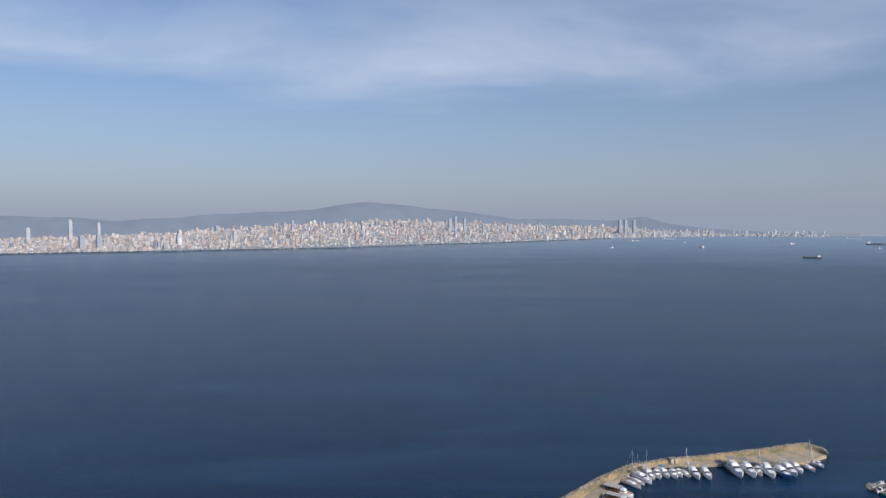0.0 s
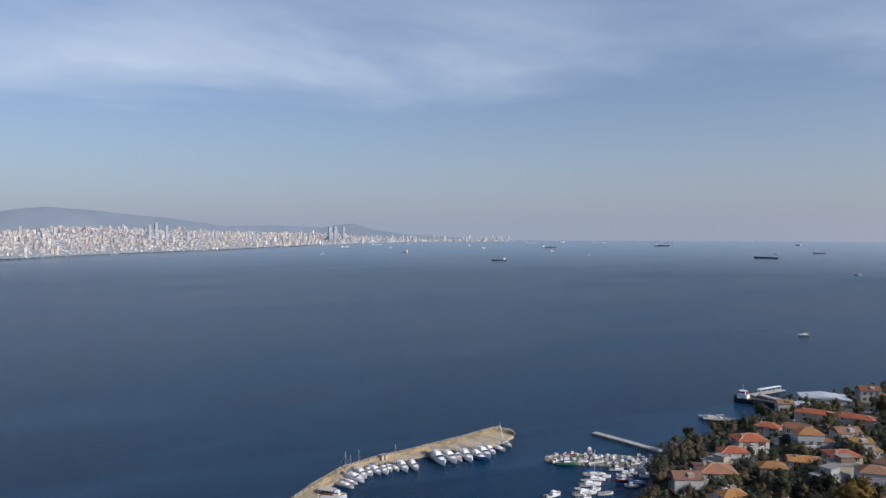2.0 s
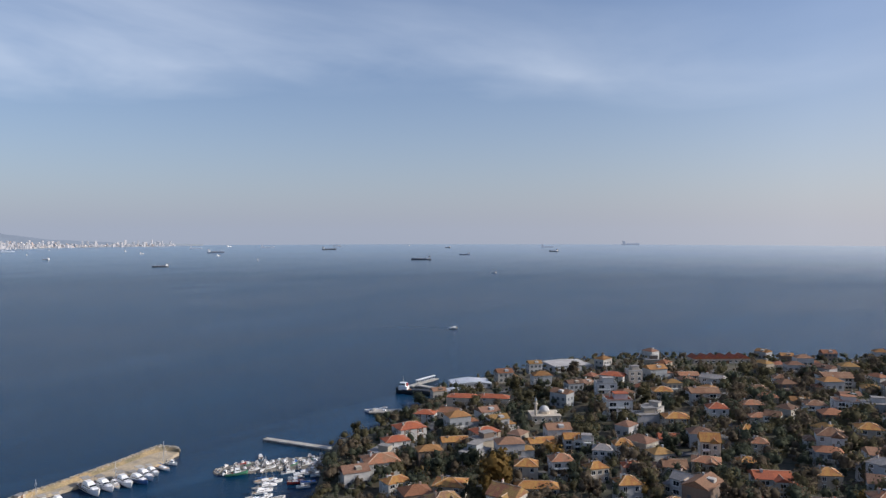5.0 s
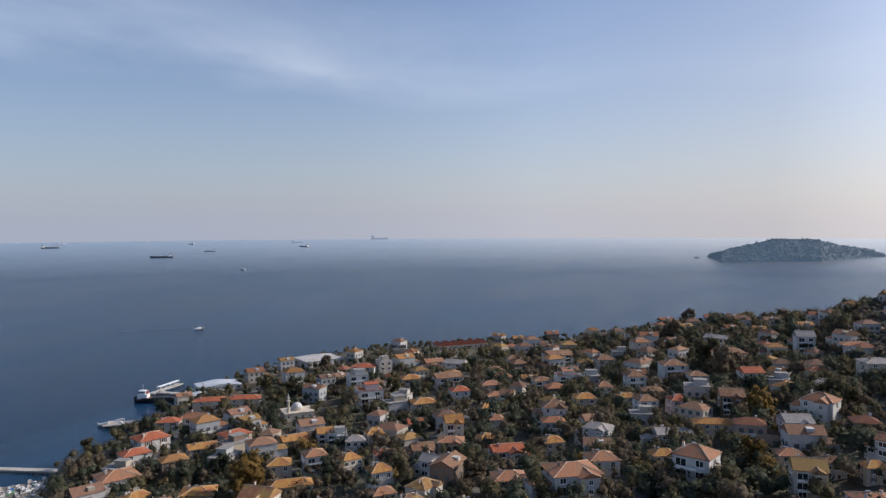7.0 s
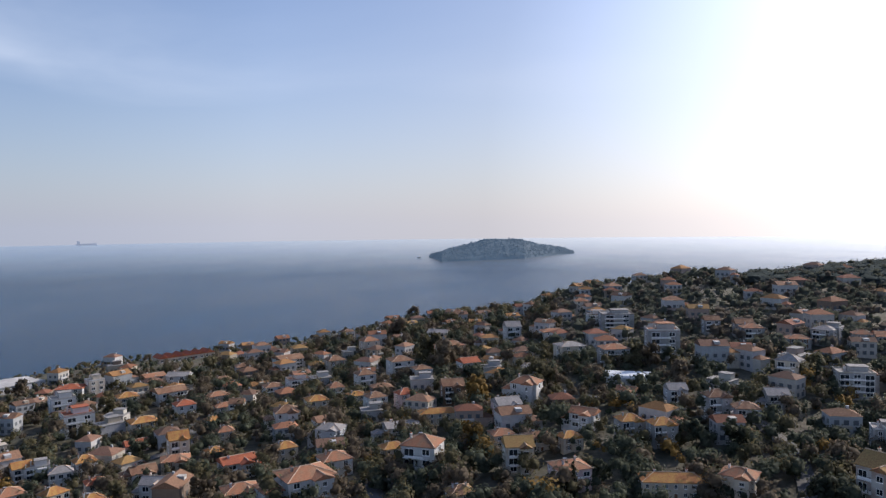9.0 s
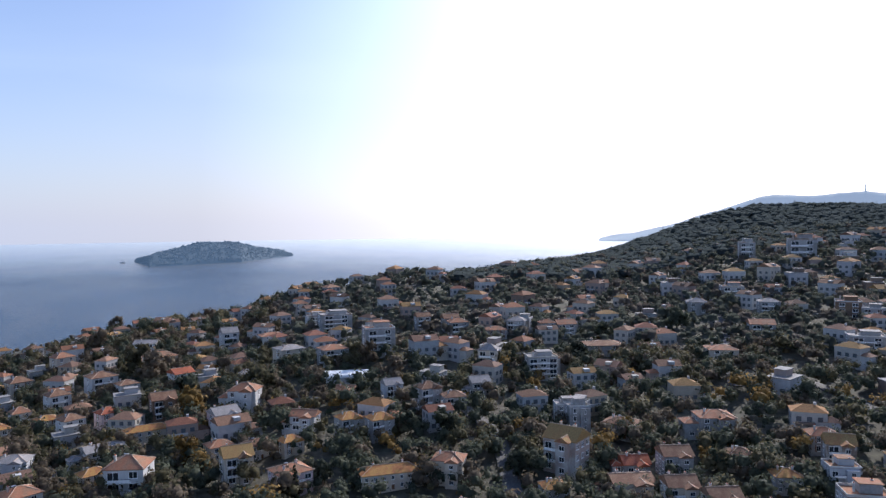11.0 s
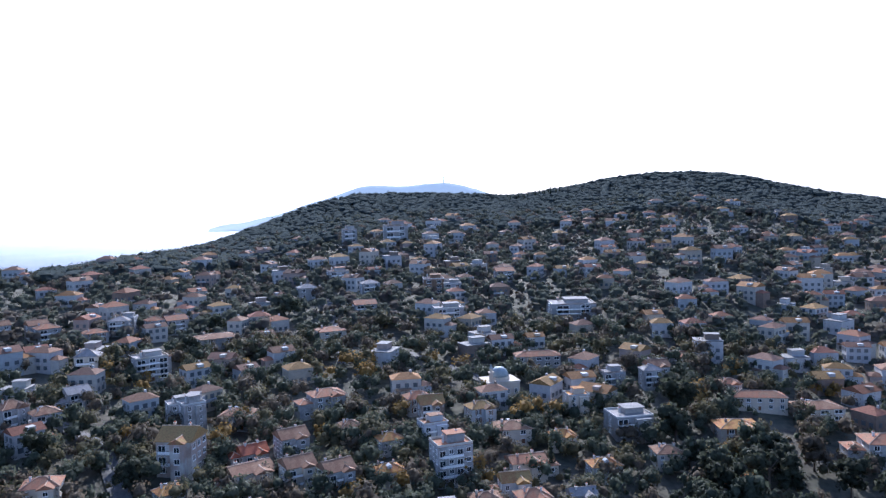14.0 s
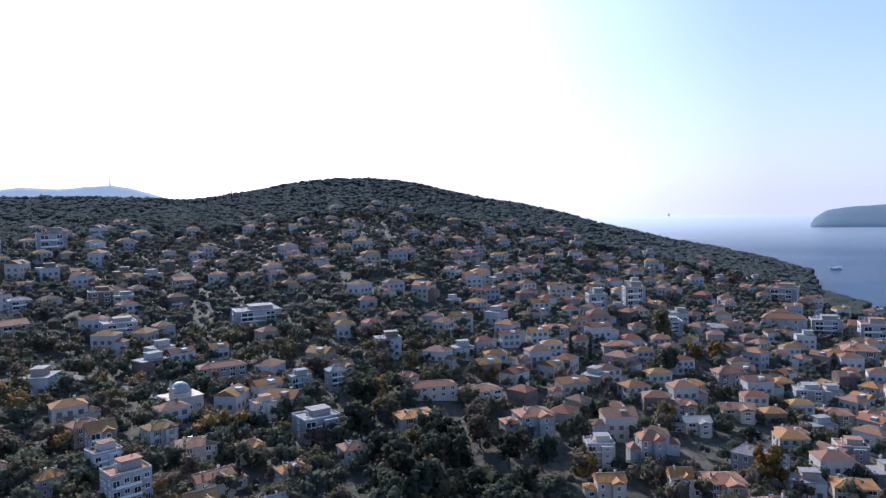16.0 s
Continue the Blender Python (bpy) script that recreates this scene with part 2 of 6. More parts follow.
def water_material():
    m = bpy.data.materials.new("sea_water")
    m.use_nodes = True
    nt = m.node_tree
    b = nt.nodes["Principled BSDF"]
    b.inputs["Roughness"].default_value, b.inputs["IOR"].default_value = 0.22, 1.33
    b.inputs["Specular IOR Level"].default_value = 0.18
    b.inputs["Specular Tint"].default_value = (0.36, 0.66, 1.0, 1)
    tc = nt.nodes.new("ShaderNodeTexCoord")
    mp = nt.nodes.new("ShaderNodeMapping")
    mp.inputs["Scale"].default_value = (1, 2.2, 1)
    mp.inputs["Rotation"].default_value = (0, 0, 0.5)
    nt.links.new(tc.outputs["Object"], mp.inputs[0])
    big = nt.nodes.new("ShaderNodeTexNoise")
    big.inputs["Scale"].default_value, big.inputs["Detail"].default_value, big.inputs["Distortion"].default_value = 0.0035, 5, 0.6
    nt.links.new(mp.outputs[0], big.inputs["Vector"])
    ramp = nt.nodes.new("ShaderNodeValToRGB")
    ramp.color_ramp.elements[0].position, ramp.color_ramp.elements[0].color = 0.35, (0.001, 0.017, 0.046, 1)
    ramp.color_ramp.elements[1].position, ramp.color_ramp.elements[1].color = 0.7, (0.001, 0.031, 0.074, 1)
    nt.links.new(big.outputs[0], ramp.inputs[0])
    slick = nt.nodes.new("ShaderNodeTexNoise")
    slick.inputs["Scale"].default_value, slick.inputs["Detail"].default_value, slick.inputs["Distortion"].default_value = 0.0022, 7, 1.5
    mp2 = nt.nodes.new("ShaderNodeMapping")
    mp2.inputs["Scale"].default_value, mp2.inputs["Rotation"].default_value = (1, 5.5, 1), (0, 0, -0.35)
    nt.links.new(tc.outputs["Object"], mp2.inputs[0])
    nt.links.new(mp2.outputs[0], slick.inputs["Vector"])
    sm = nt.nodes.new("ShaderNodeMapRange")
    sm.inputs["From Min"].default_value, sm.inputs["From Max"].default_value, sm.inputs["To Max"].default_value = 0.54, 0.7, 0.34
    nt.links.new(slick.outputs[0], sm.inputs["Value"])
    tone = nt.nodes.new("ShaderNodeMix")
    tone.data_type = "RGBA"
    tone.inputs[7].default_value = (0.025, 0.075, 0.15, 1)
    nt.links.new(sm.outputs[0], tone.inputs[0])
    nt.links.new(ramp.outputs[0], tone.inputs[6])
    nt.links.new(tone.outputs[2], b.inputs["Base Color"])
    rr = nt.nodes.new("ShaderNodeMapRange")
    rr.inputs["From Min"].default_value, rr.inputs["From Max"].default_value = 0.4, 0.66
    rr.inputs["To Min"].default_value, rr.inputs["To Max"].default_value = 0.22, 0.25
    nt.links.new(big.outputs[0], rr.inputs["Value"])
    nt.links.new(rr.outputs[0], b.inputs["Roughness"])
    small = nt.nodes.new("ShaderNodeTexNoise")
    small.inputs["Scale"].default_value, small.inputs["Detail"].default_value, small.inputs["Distortion"].default_value = 0.35, 8, 1.2
    nt.links.new(mp.outputs[0], small.inputs["Vector"])
    bp = nt.nodes.new("ShaderNodeBump")
    bp.inputs["Strength"].default_value, bp.inputs["Distance"].default_value = 0.5, 0.6
    nt.links.new(small.outputs[0], bp.inputs["Height"])
    nt.links.new(bp.outputs[0], b.inputs["Normal"])
    return m


water = water_material()


# ---- mesh building ----
class Build:
    """Collects faces, with a material index each, for one mesh."""

    def __init__(self):
        self.v, self.f, self.m = [], [], []

    def add(self, verts, faces, mi=0):
        k = len(self.v)
        self.v += [tuple(p) for p in verts]
        self.f += [tuple(i + k for i in f) for f in faces]
        self.m += [mi] * len(faces)
        return self

    def box(self, x, y, z, sx, sy, sz, rz=0.0, mi=0, taper=1.0):
        """A box that stands on z, with its middle at x, y; taper narrows its top."""
        c, s = math.cos(rz), math.sin(rz)
        vs = []
        for k, (h, q) in enumerate(((z, 1.0), (z + sz, taper))):
            for dx, dy in ((-1, -1), (1, -1), (1, 1), (-1, 1)):
                px, py = dx * sx / 2 * q, dy * sy / 2 * q
                vs.append((x + px * c - py * s, y + px * s + py * c, h))
        return self.add(vs, [(3, 2, 1, 0), (4, 5, 6, 7), (0, 1, 5, 4), (1, 2, 6, 5), (2, 3, 7, 6), (3, 0, 4, 7)], mi)

    def tube(self, a, b, r0, r1, n=6, mi=0):
        a, b = Vector(a), Vector(b)
        d = (b - a).normalized()
        u = d.orthogonal().normalized()
        w = d.cross(u)
        vs = []
        for p, r in ((a, r0), (b, r1)):
            vs += [p + (u * math.cos(i * math.tau / n) + w * math.sin(i * math.tau / n)) * r for i in range(n)]
        fs = [(i, (i + 1) % n, n + (i + 1) % n, n + i) for i in range(n)] + [tuple(range(n))[::-1], tuple(range(n, 2 * n))]
        return self.add(vs, fs, mi)

    def loft(self, rings, mi=0, closed=True, cap=True):
        """Skins rings of equally many points."""
        n = len(rings[0])
        vs = [p for r in rings for p in r]
        fs = []
        for j in range(len(rings) - 1):
            for i in range(n if closed else n - 1):
                k = (i + 1) % n
                fs.append((j * n + i, j * n + k, (j + 1) * n + k, (j + 1) * n + i))
        if cap:
            fs += [tuple(range(n))[::-1], tuple(range((len(rings) - 1) * n, len(rings) * n))]
        return self.add(vs, fs, mi)

    def mesh(self, name, mats, smooth=False):
        me = bpy.data.meshes.new(name)
        me.from_pydata(self.v, [], self.f)
        for mt in mats if isinstance(mats, (list, tuple)) else [mats]:
            me.materials.append(mt)
        me.polygons.foreach_set("material_index", self.m)
        if smooth:
            me.polygons.foreach_set("use_smooth", [True] * len(self.f))
        me.update()
        return me


def crown_cloud(name, mat, centres, radii, n, ratio, seed, low=0.5, lift=0.4, core=(0.6, 0.88), coarse=False, squash=1.0):
    """Tree crowns as one mesh: a lumpy dome for each, with n loose leaf clumps over it that break its outline."""
    g = np.random.default_rng(seed)
    c0, r0 = np.asarray(centres, float), np.asarray(radii, float)
    k, seg = len(c0), 5 if coarse else 6
    els = (-low, 0.55) if coarse else (-low, 0.25, 0.95)
    ring = np.array([(math.cos(e) * math.cos((i + 0.5 * j) * math.tau / seg), math.cos(e) * math.sin((i + 0.5 * j) * math.tau / seg), math.sin(e)) for j, e in enumerate(els) for i in range(seg)] + [(0, 0, 1.0)])
    nv = len(ring)
    dome = c0[:, None, :] + ring[None] * (r0[:, None] * g.uniform(core[0], core[1], (k, nv)))[..., None] * np.array((1, 1, squash))
    quads = np.array([(j * seg + i, j * seg + (i + 1) % seg, (j + 1) * seg + (i + 1) % seg, (j + 1) * seg + i) for j in range(len(els) - 1) for i in range(seg)])
    tris = np.array([((len(els) - 1) * seg + i, (len(els) - 1) * seg + (i + 1) % seg, nv - 1) for i in range(seg)])
    off = (np.arange(k) * nv)[:, None, None]
    q_all, t_all = (quads[None] + off).reshape(-1, 4), (tris[None] + off).reshape(-1, 3)
    c, r = np.repeat(c0, n, 0), np.repeat(r0, n)
    m = len(c)
    d = g.normal(size=(m, 3))
    d[:, 2] = np.where(d[:, 2] < -0.5, -d[:, 2], d[:, 2])
    d /= np.linalg.norm(d, axis=1)[:, None]
    q = c + d * (r * g.uniform(0.62, 1.22, m))[:, None] * np.array((1, 1, squash))
    t = d + g.uniform(-0.6, 0.6, (m, 3))
    t /= np.linalg.norm(t, axis=1)[:, None]
    u = np.cross(t, g.normal(size=(m, 3)))
    u /= np.linalg.norm(u, axis=1)[:, None]
    w = np.cross(t, u)
    s = (r * ratio * g.uniform(0.6, 1.3, m))[:, None]
    leaves = np.stack([q - u * s - t * s * 0.3, q - w * s * 0.8, q + u * s - t * s * 0.3, q + w * s * 0.8], 1).reshape(-1, 3)
    lq = (np.arange(4 * m) + k * nv).reshape(-1, 4)
    verts = np.concatenate([dome.reshape(-1, 3), leaves])
    loops = np.concatenate([q_all.ravel(), lq.ravel(), t_all.ravel()]).astype(np.int32)
    total = np.concatenate([np.full(len(q_all) + m, 4), np.full(len(t_all), 3)]).astype(np.int32)
    me = bpy.data.meshes.new(name)
    me.vertices.add(len(verts))
    me.vertices.foreach_set("co", verts.ravel())
    me.loops.add(len(loops))
    me.loops.foreach_set("vertex_index", loops)
    me.polygons.add(len(total))
    me.polygons.foreach_set("loop_start", np.concatenate([[0], np.cumsum(total)[:-1]]).astype(np.int32))
    me.polygons.foreach_set("loop_total", total)
    me.polygons.foreach_set("use_smooth", np.ones(len(total), dtype=bool))
    me.materials.append(mat)
    me.update()
    nm = np.concatenate([np.tile(ring, (k, 1)), np.repeat(0.55 * d + 0.45 * t, 4, 0)]) + np.array((0, 0, lift))
    me.normals_split_custom_set_from_vertices(nm / np.linalg.norm(nm, axis=1)[:, None])
    return new(name, me)


def part(name, b, mats, parent, label="", smooth=False):
    ob = new(name, b.mesh(name, mats, smooth) if isinstance(b, Build) else b)
    ob.parent = parent
    return tagged(ob, label) if label else ob


def thing(name, label, category, group="", kind=""):
    return tagged(new(name), label, category, group, kind)


# ---- the land ----
def table(pairs):
    xs, ys = [p[0] for p in pairs], [p[1] for p in pairs]
    return lambda a: float(np.interp(a, xs, ys))


shore_r = table([(-60, 150), (-20, 60), (20, 75), (30, 110), (36, 200), (38, 270), (39.7, 337), (42, 350), (45.8, 392), (48.8, 440), (52.3, 490),
                 (56.5, 522), (60.5, 556), (66, 572), (76.5, 595), (83, 640), (90, 680), (100, 720), (115, 800), (123, 950), (135, 1150),
                 (150, 1300), (165, 1300), (180, 1150), (190, 1060), (192.4, 1000), (193.2, 800), (195, 745), (197, 700), (200, 640), (215, 480), (240, 350), (300, 150)])
crest_r = table([(40, 330), (60, 530), (85, 560), (98, 520), (110, 500), (117, 520), (123, 620), (128, 750), (133, 820), (190, 880), (300, 300)])
crest_z = table([(38, 3), (48, 4), (60, 6), (72, 8), (77, 9), (80, 12.5), (82.6, 16), (85, 20), (89, 26.5), (92.6, 30), (95.2, 33.5), (97, 41), (99, 47), (101, 51.5), (104, 56), (107, 60),
                 (109, 63), (111.5, 61), (113.5, 60.5), (116.3, 64), (119, 64), (121, 64.5), (123.2, 67.5), (125.4, 74.5), (127.6, 83.5), (129.8, 95), (132, 105.5), (134.4, 112.5), (137, 113),
                 (140, 111.5), (143.7, 110), (146.3, 107), (148, 109), (149.5, 112), (151.8, 116.5), (153.6, 122.5), (155.8, 125.5), (157.5, 127.5), (160, 127.5), (162, 125), (164.2, 118), (166.5, 109.5),
                 (168.7, 101.5), (171.8, 94.5), (175.3, 82), (178, 68.5), (181, 57.5), (183.7, 48.5), (185.7, 43), (187.6, 36.5), (189.5, 29.5), (191.4, 19.5), (192.5, 14), (193.3, 5), (196, 4), (300, 4)])
near_z = table([(20, 3), (45, 4), (60, 9), (80, 17), (100, 25), (120, 28), (140, 26), (160, 19), (180, 12), (195, 7), (300, 4)])


def height(x, y):
    """Height of the island's ground above the sea."""
    r, az = math.hypot(x, y), math.degrees(math.atan2(x, y))
    if az < -60:
        az += 360
    rs, rc = shore_r(az), crest_r(az)
    rc = min(rc, rs - 8)
    z0, zc = near_z(az), crest_z(az)
    if r < 180:
        z = z0 * (0.35 + 0.65 * r / 180)
    elif r < rc:
        u = (r - 180) / max(rc - 180, 1)
        z = z0 + (zc - z0) * u ** 1.12
    else:
        z = zc
    if r > rc:
        u = (r - rc) / max(rs - rc, 1)
        z = zc * (1 - u * u) if zc > 15 else zc
    edge = (rs - r) * 0.35 + 1.4
    z = min(z, edge)
    if z > 2:
        z += 2.2 * noise.noise(Vector((x * 0.011, y * 0.011, 0.3))) * min(1, (z - 2) / 10)
    return max(z, -6)


def on_ground(az, r):
    p = polar(az, r)
    return Vector((p.x, p.y, height(p.x, p.y)))


def make_ground():
    azs = np.arange(-20, 246, 0.6)
    rs = np.concatenate([np.linspace(20, 180, 12), np.linspace(190, 960, 86), np.linspace(980, 1340, 14)])
    b = Build()
    vs = []
    for a in azs:
        for r in rs:
            p = polar(a, r)
            vs.append((p.x, p.y, height(p.x, p.y)))
    n = len(rs)
    fs = [(i * n + j, i * n + j + 1, (i + 1) * n + j + 1, (i + 1) * n + j) for i in range(len(azs) - 1) for j in range(n - 1)]
    b.add(vs, fs)
    tagged(new("ground", b.mesh("ground", ground_mat, True)), "brown and green garden soil of a hilly island", "ground", kind="structure")


make_ground()
sea = Build()
N = 180
rings = [1.0, 150, 400, 900, 1500]
sea.add([polar(i * 360 / N, r) for r in rings for i in range(N)],
        [((j + 1) * N + i, j * N + i, j * N + (i + 1) % N, (j + 1) * N + (i + 1) % N) for j in range(len(rings) - 1) for i in range(N)])
tagged(new("water", sea.mesh("water", water)), "dark blue calm sea with faint ripples", "sea", kind="structure")


def far_sea():
    """The sea's distance, as far as the horizon: the same water, with air haze painted in as emission."""
    m = water_material()
    m.name = "far_sea_water"
    nt = m.node_tree
    b = nt.nodes["Principled BSDF"]
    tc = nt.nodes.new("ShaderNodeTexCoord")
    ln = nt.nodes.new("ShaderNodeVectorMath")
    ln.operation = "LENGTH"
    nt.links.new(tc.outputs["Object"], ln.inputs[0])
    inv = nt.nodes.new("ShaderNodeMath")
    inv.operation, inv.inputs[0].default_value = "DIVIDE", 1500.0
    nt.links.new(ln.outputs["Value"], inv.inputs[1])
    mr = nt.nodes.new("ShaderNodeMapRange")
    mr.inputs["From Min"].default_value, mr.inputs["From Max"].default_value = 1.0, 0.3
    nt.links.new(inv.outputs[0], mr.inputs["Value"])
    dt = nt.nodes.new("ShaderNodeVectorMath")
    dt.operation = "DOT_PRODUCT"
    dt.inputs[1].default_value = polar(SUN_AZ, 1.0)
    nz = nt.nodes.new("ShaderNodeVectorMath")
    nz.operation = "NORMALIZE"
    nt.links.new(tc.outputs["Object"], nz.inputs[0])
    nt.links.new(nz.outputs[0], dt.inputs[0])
    # haze colours for the emission, brighter towards the sun
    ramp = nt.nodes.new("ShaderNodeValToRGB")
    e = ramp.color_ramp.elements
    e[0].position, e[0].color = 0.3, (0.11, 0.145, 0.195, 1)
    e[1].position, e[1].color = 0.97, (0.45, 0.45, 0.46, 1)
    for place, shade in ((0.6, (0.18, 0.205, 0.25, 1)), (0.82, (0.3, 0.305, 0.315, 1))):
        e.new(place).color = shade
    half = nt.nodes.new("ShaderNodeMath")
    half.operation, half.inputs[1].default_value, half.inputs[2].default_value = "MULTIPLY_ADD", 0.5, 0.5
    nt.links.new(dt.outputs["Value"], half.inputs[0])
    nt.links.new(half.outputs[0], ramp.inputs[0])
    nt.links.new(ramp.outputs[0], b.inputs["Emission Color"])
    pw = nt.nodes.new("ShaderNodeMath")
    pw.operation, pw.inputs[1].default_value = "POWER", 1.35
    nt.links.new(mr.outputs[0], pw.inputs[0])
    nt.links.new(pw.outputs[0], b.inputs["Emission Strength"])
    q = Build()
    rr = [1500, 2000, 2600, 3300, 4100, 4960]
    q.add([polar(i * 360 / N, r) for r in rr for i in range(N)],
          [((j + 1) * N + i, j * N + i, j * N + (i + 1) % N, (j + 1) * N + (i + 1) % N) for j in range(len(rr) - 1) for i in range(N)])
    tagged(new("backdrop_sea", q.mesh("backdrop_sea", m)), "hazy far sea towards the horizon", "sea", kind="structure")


far_sea()

# ---- houses ----
def window_mesh(w, h, shutters=False):
    """A two-light window in one piece: a proud frame and sill round two set-back panes."""
    t, m = 0.1, 0.04
    e = 0.42 if shutters else 0.0
    xs = [-w / 2 - e, -w / 2, -w / 2 + t, -m, m, w / 2 - t, w / 2, w / 2 + e] if e else [-w / 2, -w / 2 + t, -m, m, w / 2 - t, w / 2]
    zs = [-0.12, 0.0, t, h - t, h]
    b = Build()
    b.add([(x, -0.14 if j < 2 else -0.07, z) for j, z in enumerate(zs) for x in xs], [])
    n = len(xs)
    c0 = 2 if e else 1
    for j in range(len(zs) - 1):
        for i in range(n - 1):
            q = (j * n + i, j * n + i + 1, (j + 1) * n + i + 1, (j + 1) * n + i)
            if j == 2 and i in (c0, c0 + 2):
                k = len(b.v)
                b.v += [(b.v[v][0], 0.0, b.v[v][2]) for v in q]
                b.f += [(k, k + 1, k + 2, k + 3)] + [(q[s], q[(s + 1) % 4], k + (s + 1) % 4, k + s) for s in range(4)]
                b.m += [1, 0, 0, 0, 0]
            else:
                b.f.append(q)
                b.m.append(2 if e and i in (0, n - 2) else 0)
    rim = [*range(n), *[j * n + n - 1 for j in range(1, len(zs))], *[(len(zs) - 1) * n + i for i in range(n - 2, -1, -1)], *[j * n for j in range(len(zs) - 2, 0, -1)]]
    k = len(b.v)
    b.v += [(b.v[v][0], 0.06, b.v[v][2]) for v in rim]
    r = len(rim)
    b.f += [(rim[(s + 1) % r], rim[s], k + s, k + (s + 1) % r) for s in range(r)]
    b.m += [0] * r
    return b.mesh("window", [white_paint, glass, wood])


WINDOWS = [window_mesh(1.2, 1.6), window_mesh(1.1, 1.7, True), window_mesh(1.8, 1.5), window_mesh(2.4, 2.0)]


def hip_roof(w, d, rise, over=0.6, gable=False):
    b = Build()
    W, D = w / 2 + over, d / 2 + over
    b.box(0, 0, -0.18, 2 * W, 2 * D, 0.18)
    if W >= D:
        rx = W if gable else max(W - D, 0.05)
        r = [(-rx, 0, rise), (rx, 0, rise)]
        vs = [(-W, -D, 0), (W, -D, 0), (W, D, 0), (-W, D, 0), *r]
        fs = [(0, 1, 5, 4), (2, 3, 4, 5), (1, 2, 5), (3, 0, 4)]
    else:
        ry = D if gable else max(D - W, 0.05)
        r = [(0, -ry, rise), (0, ry, rise)]
        vs = [(-W, -D, 0), (W, -D, 0), (W, D, 0), (-W, D, 0), *r]
        fs = [(1, 2, 5, 4), (3, 0, 4, 5), (0, 1, 4), (2, 3, 5)]
    b.add(vs, fs)
    # ridge caps, in the mortar paled as a highlight
    b.tube(r[0], r[1], 0.16, 0.16, 5, 1)
    if not gable:
        for i, k in ((0, 0), (3, 0 if W >= D else 1), (1, 1 if W >= D else 0), (2, 1)):
            b.tube(vs[i], r[k], 0.14, 0.14, 5, 1)
    return b


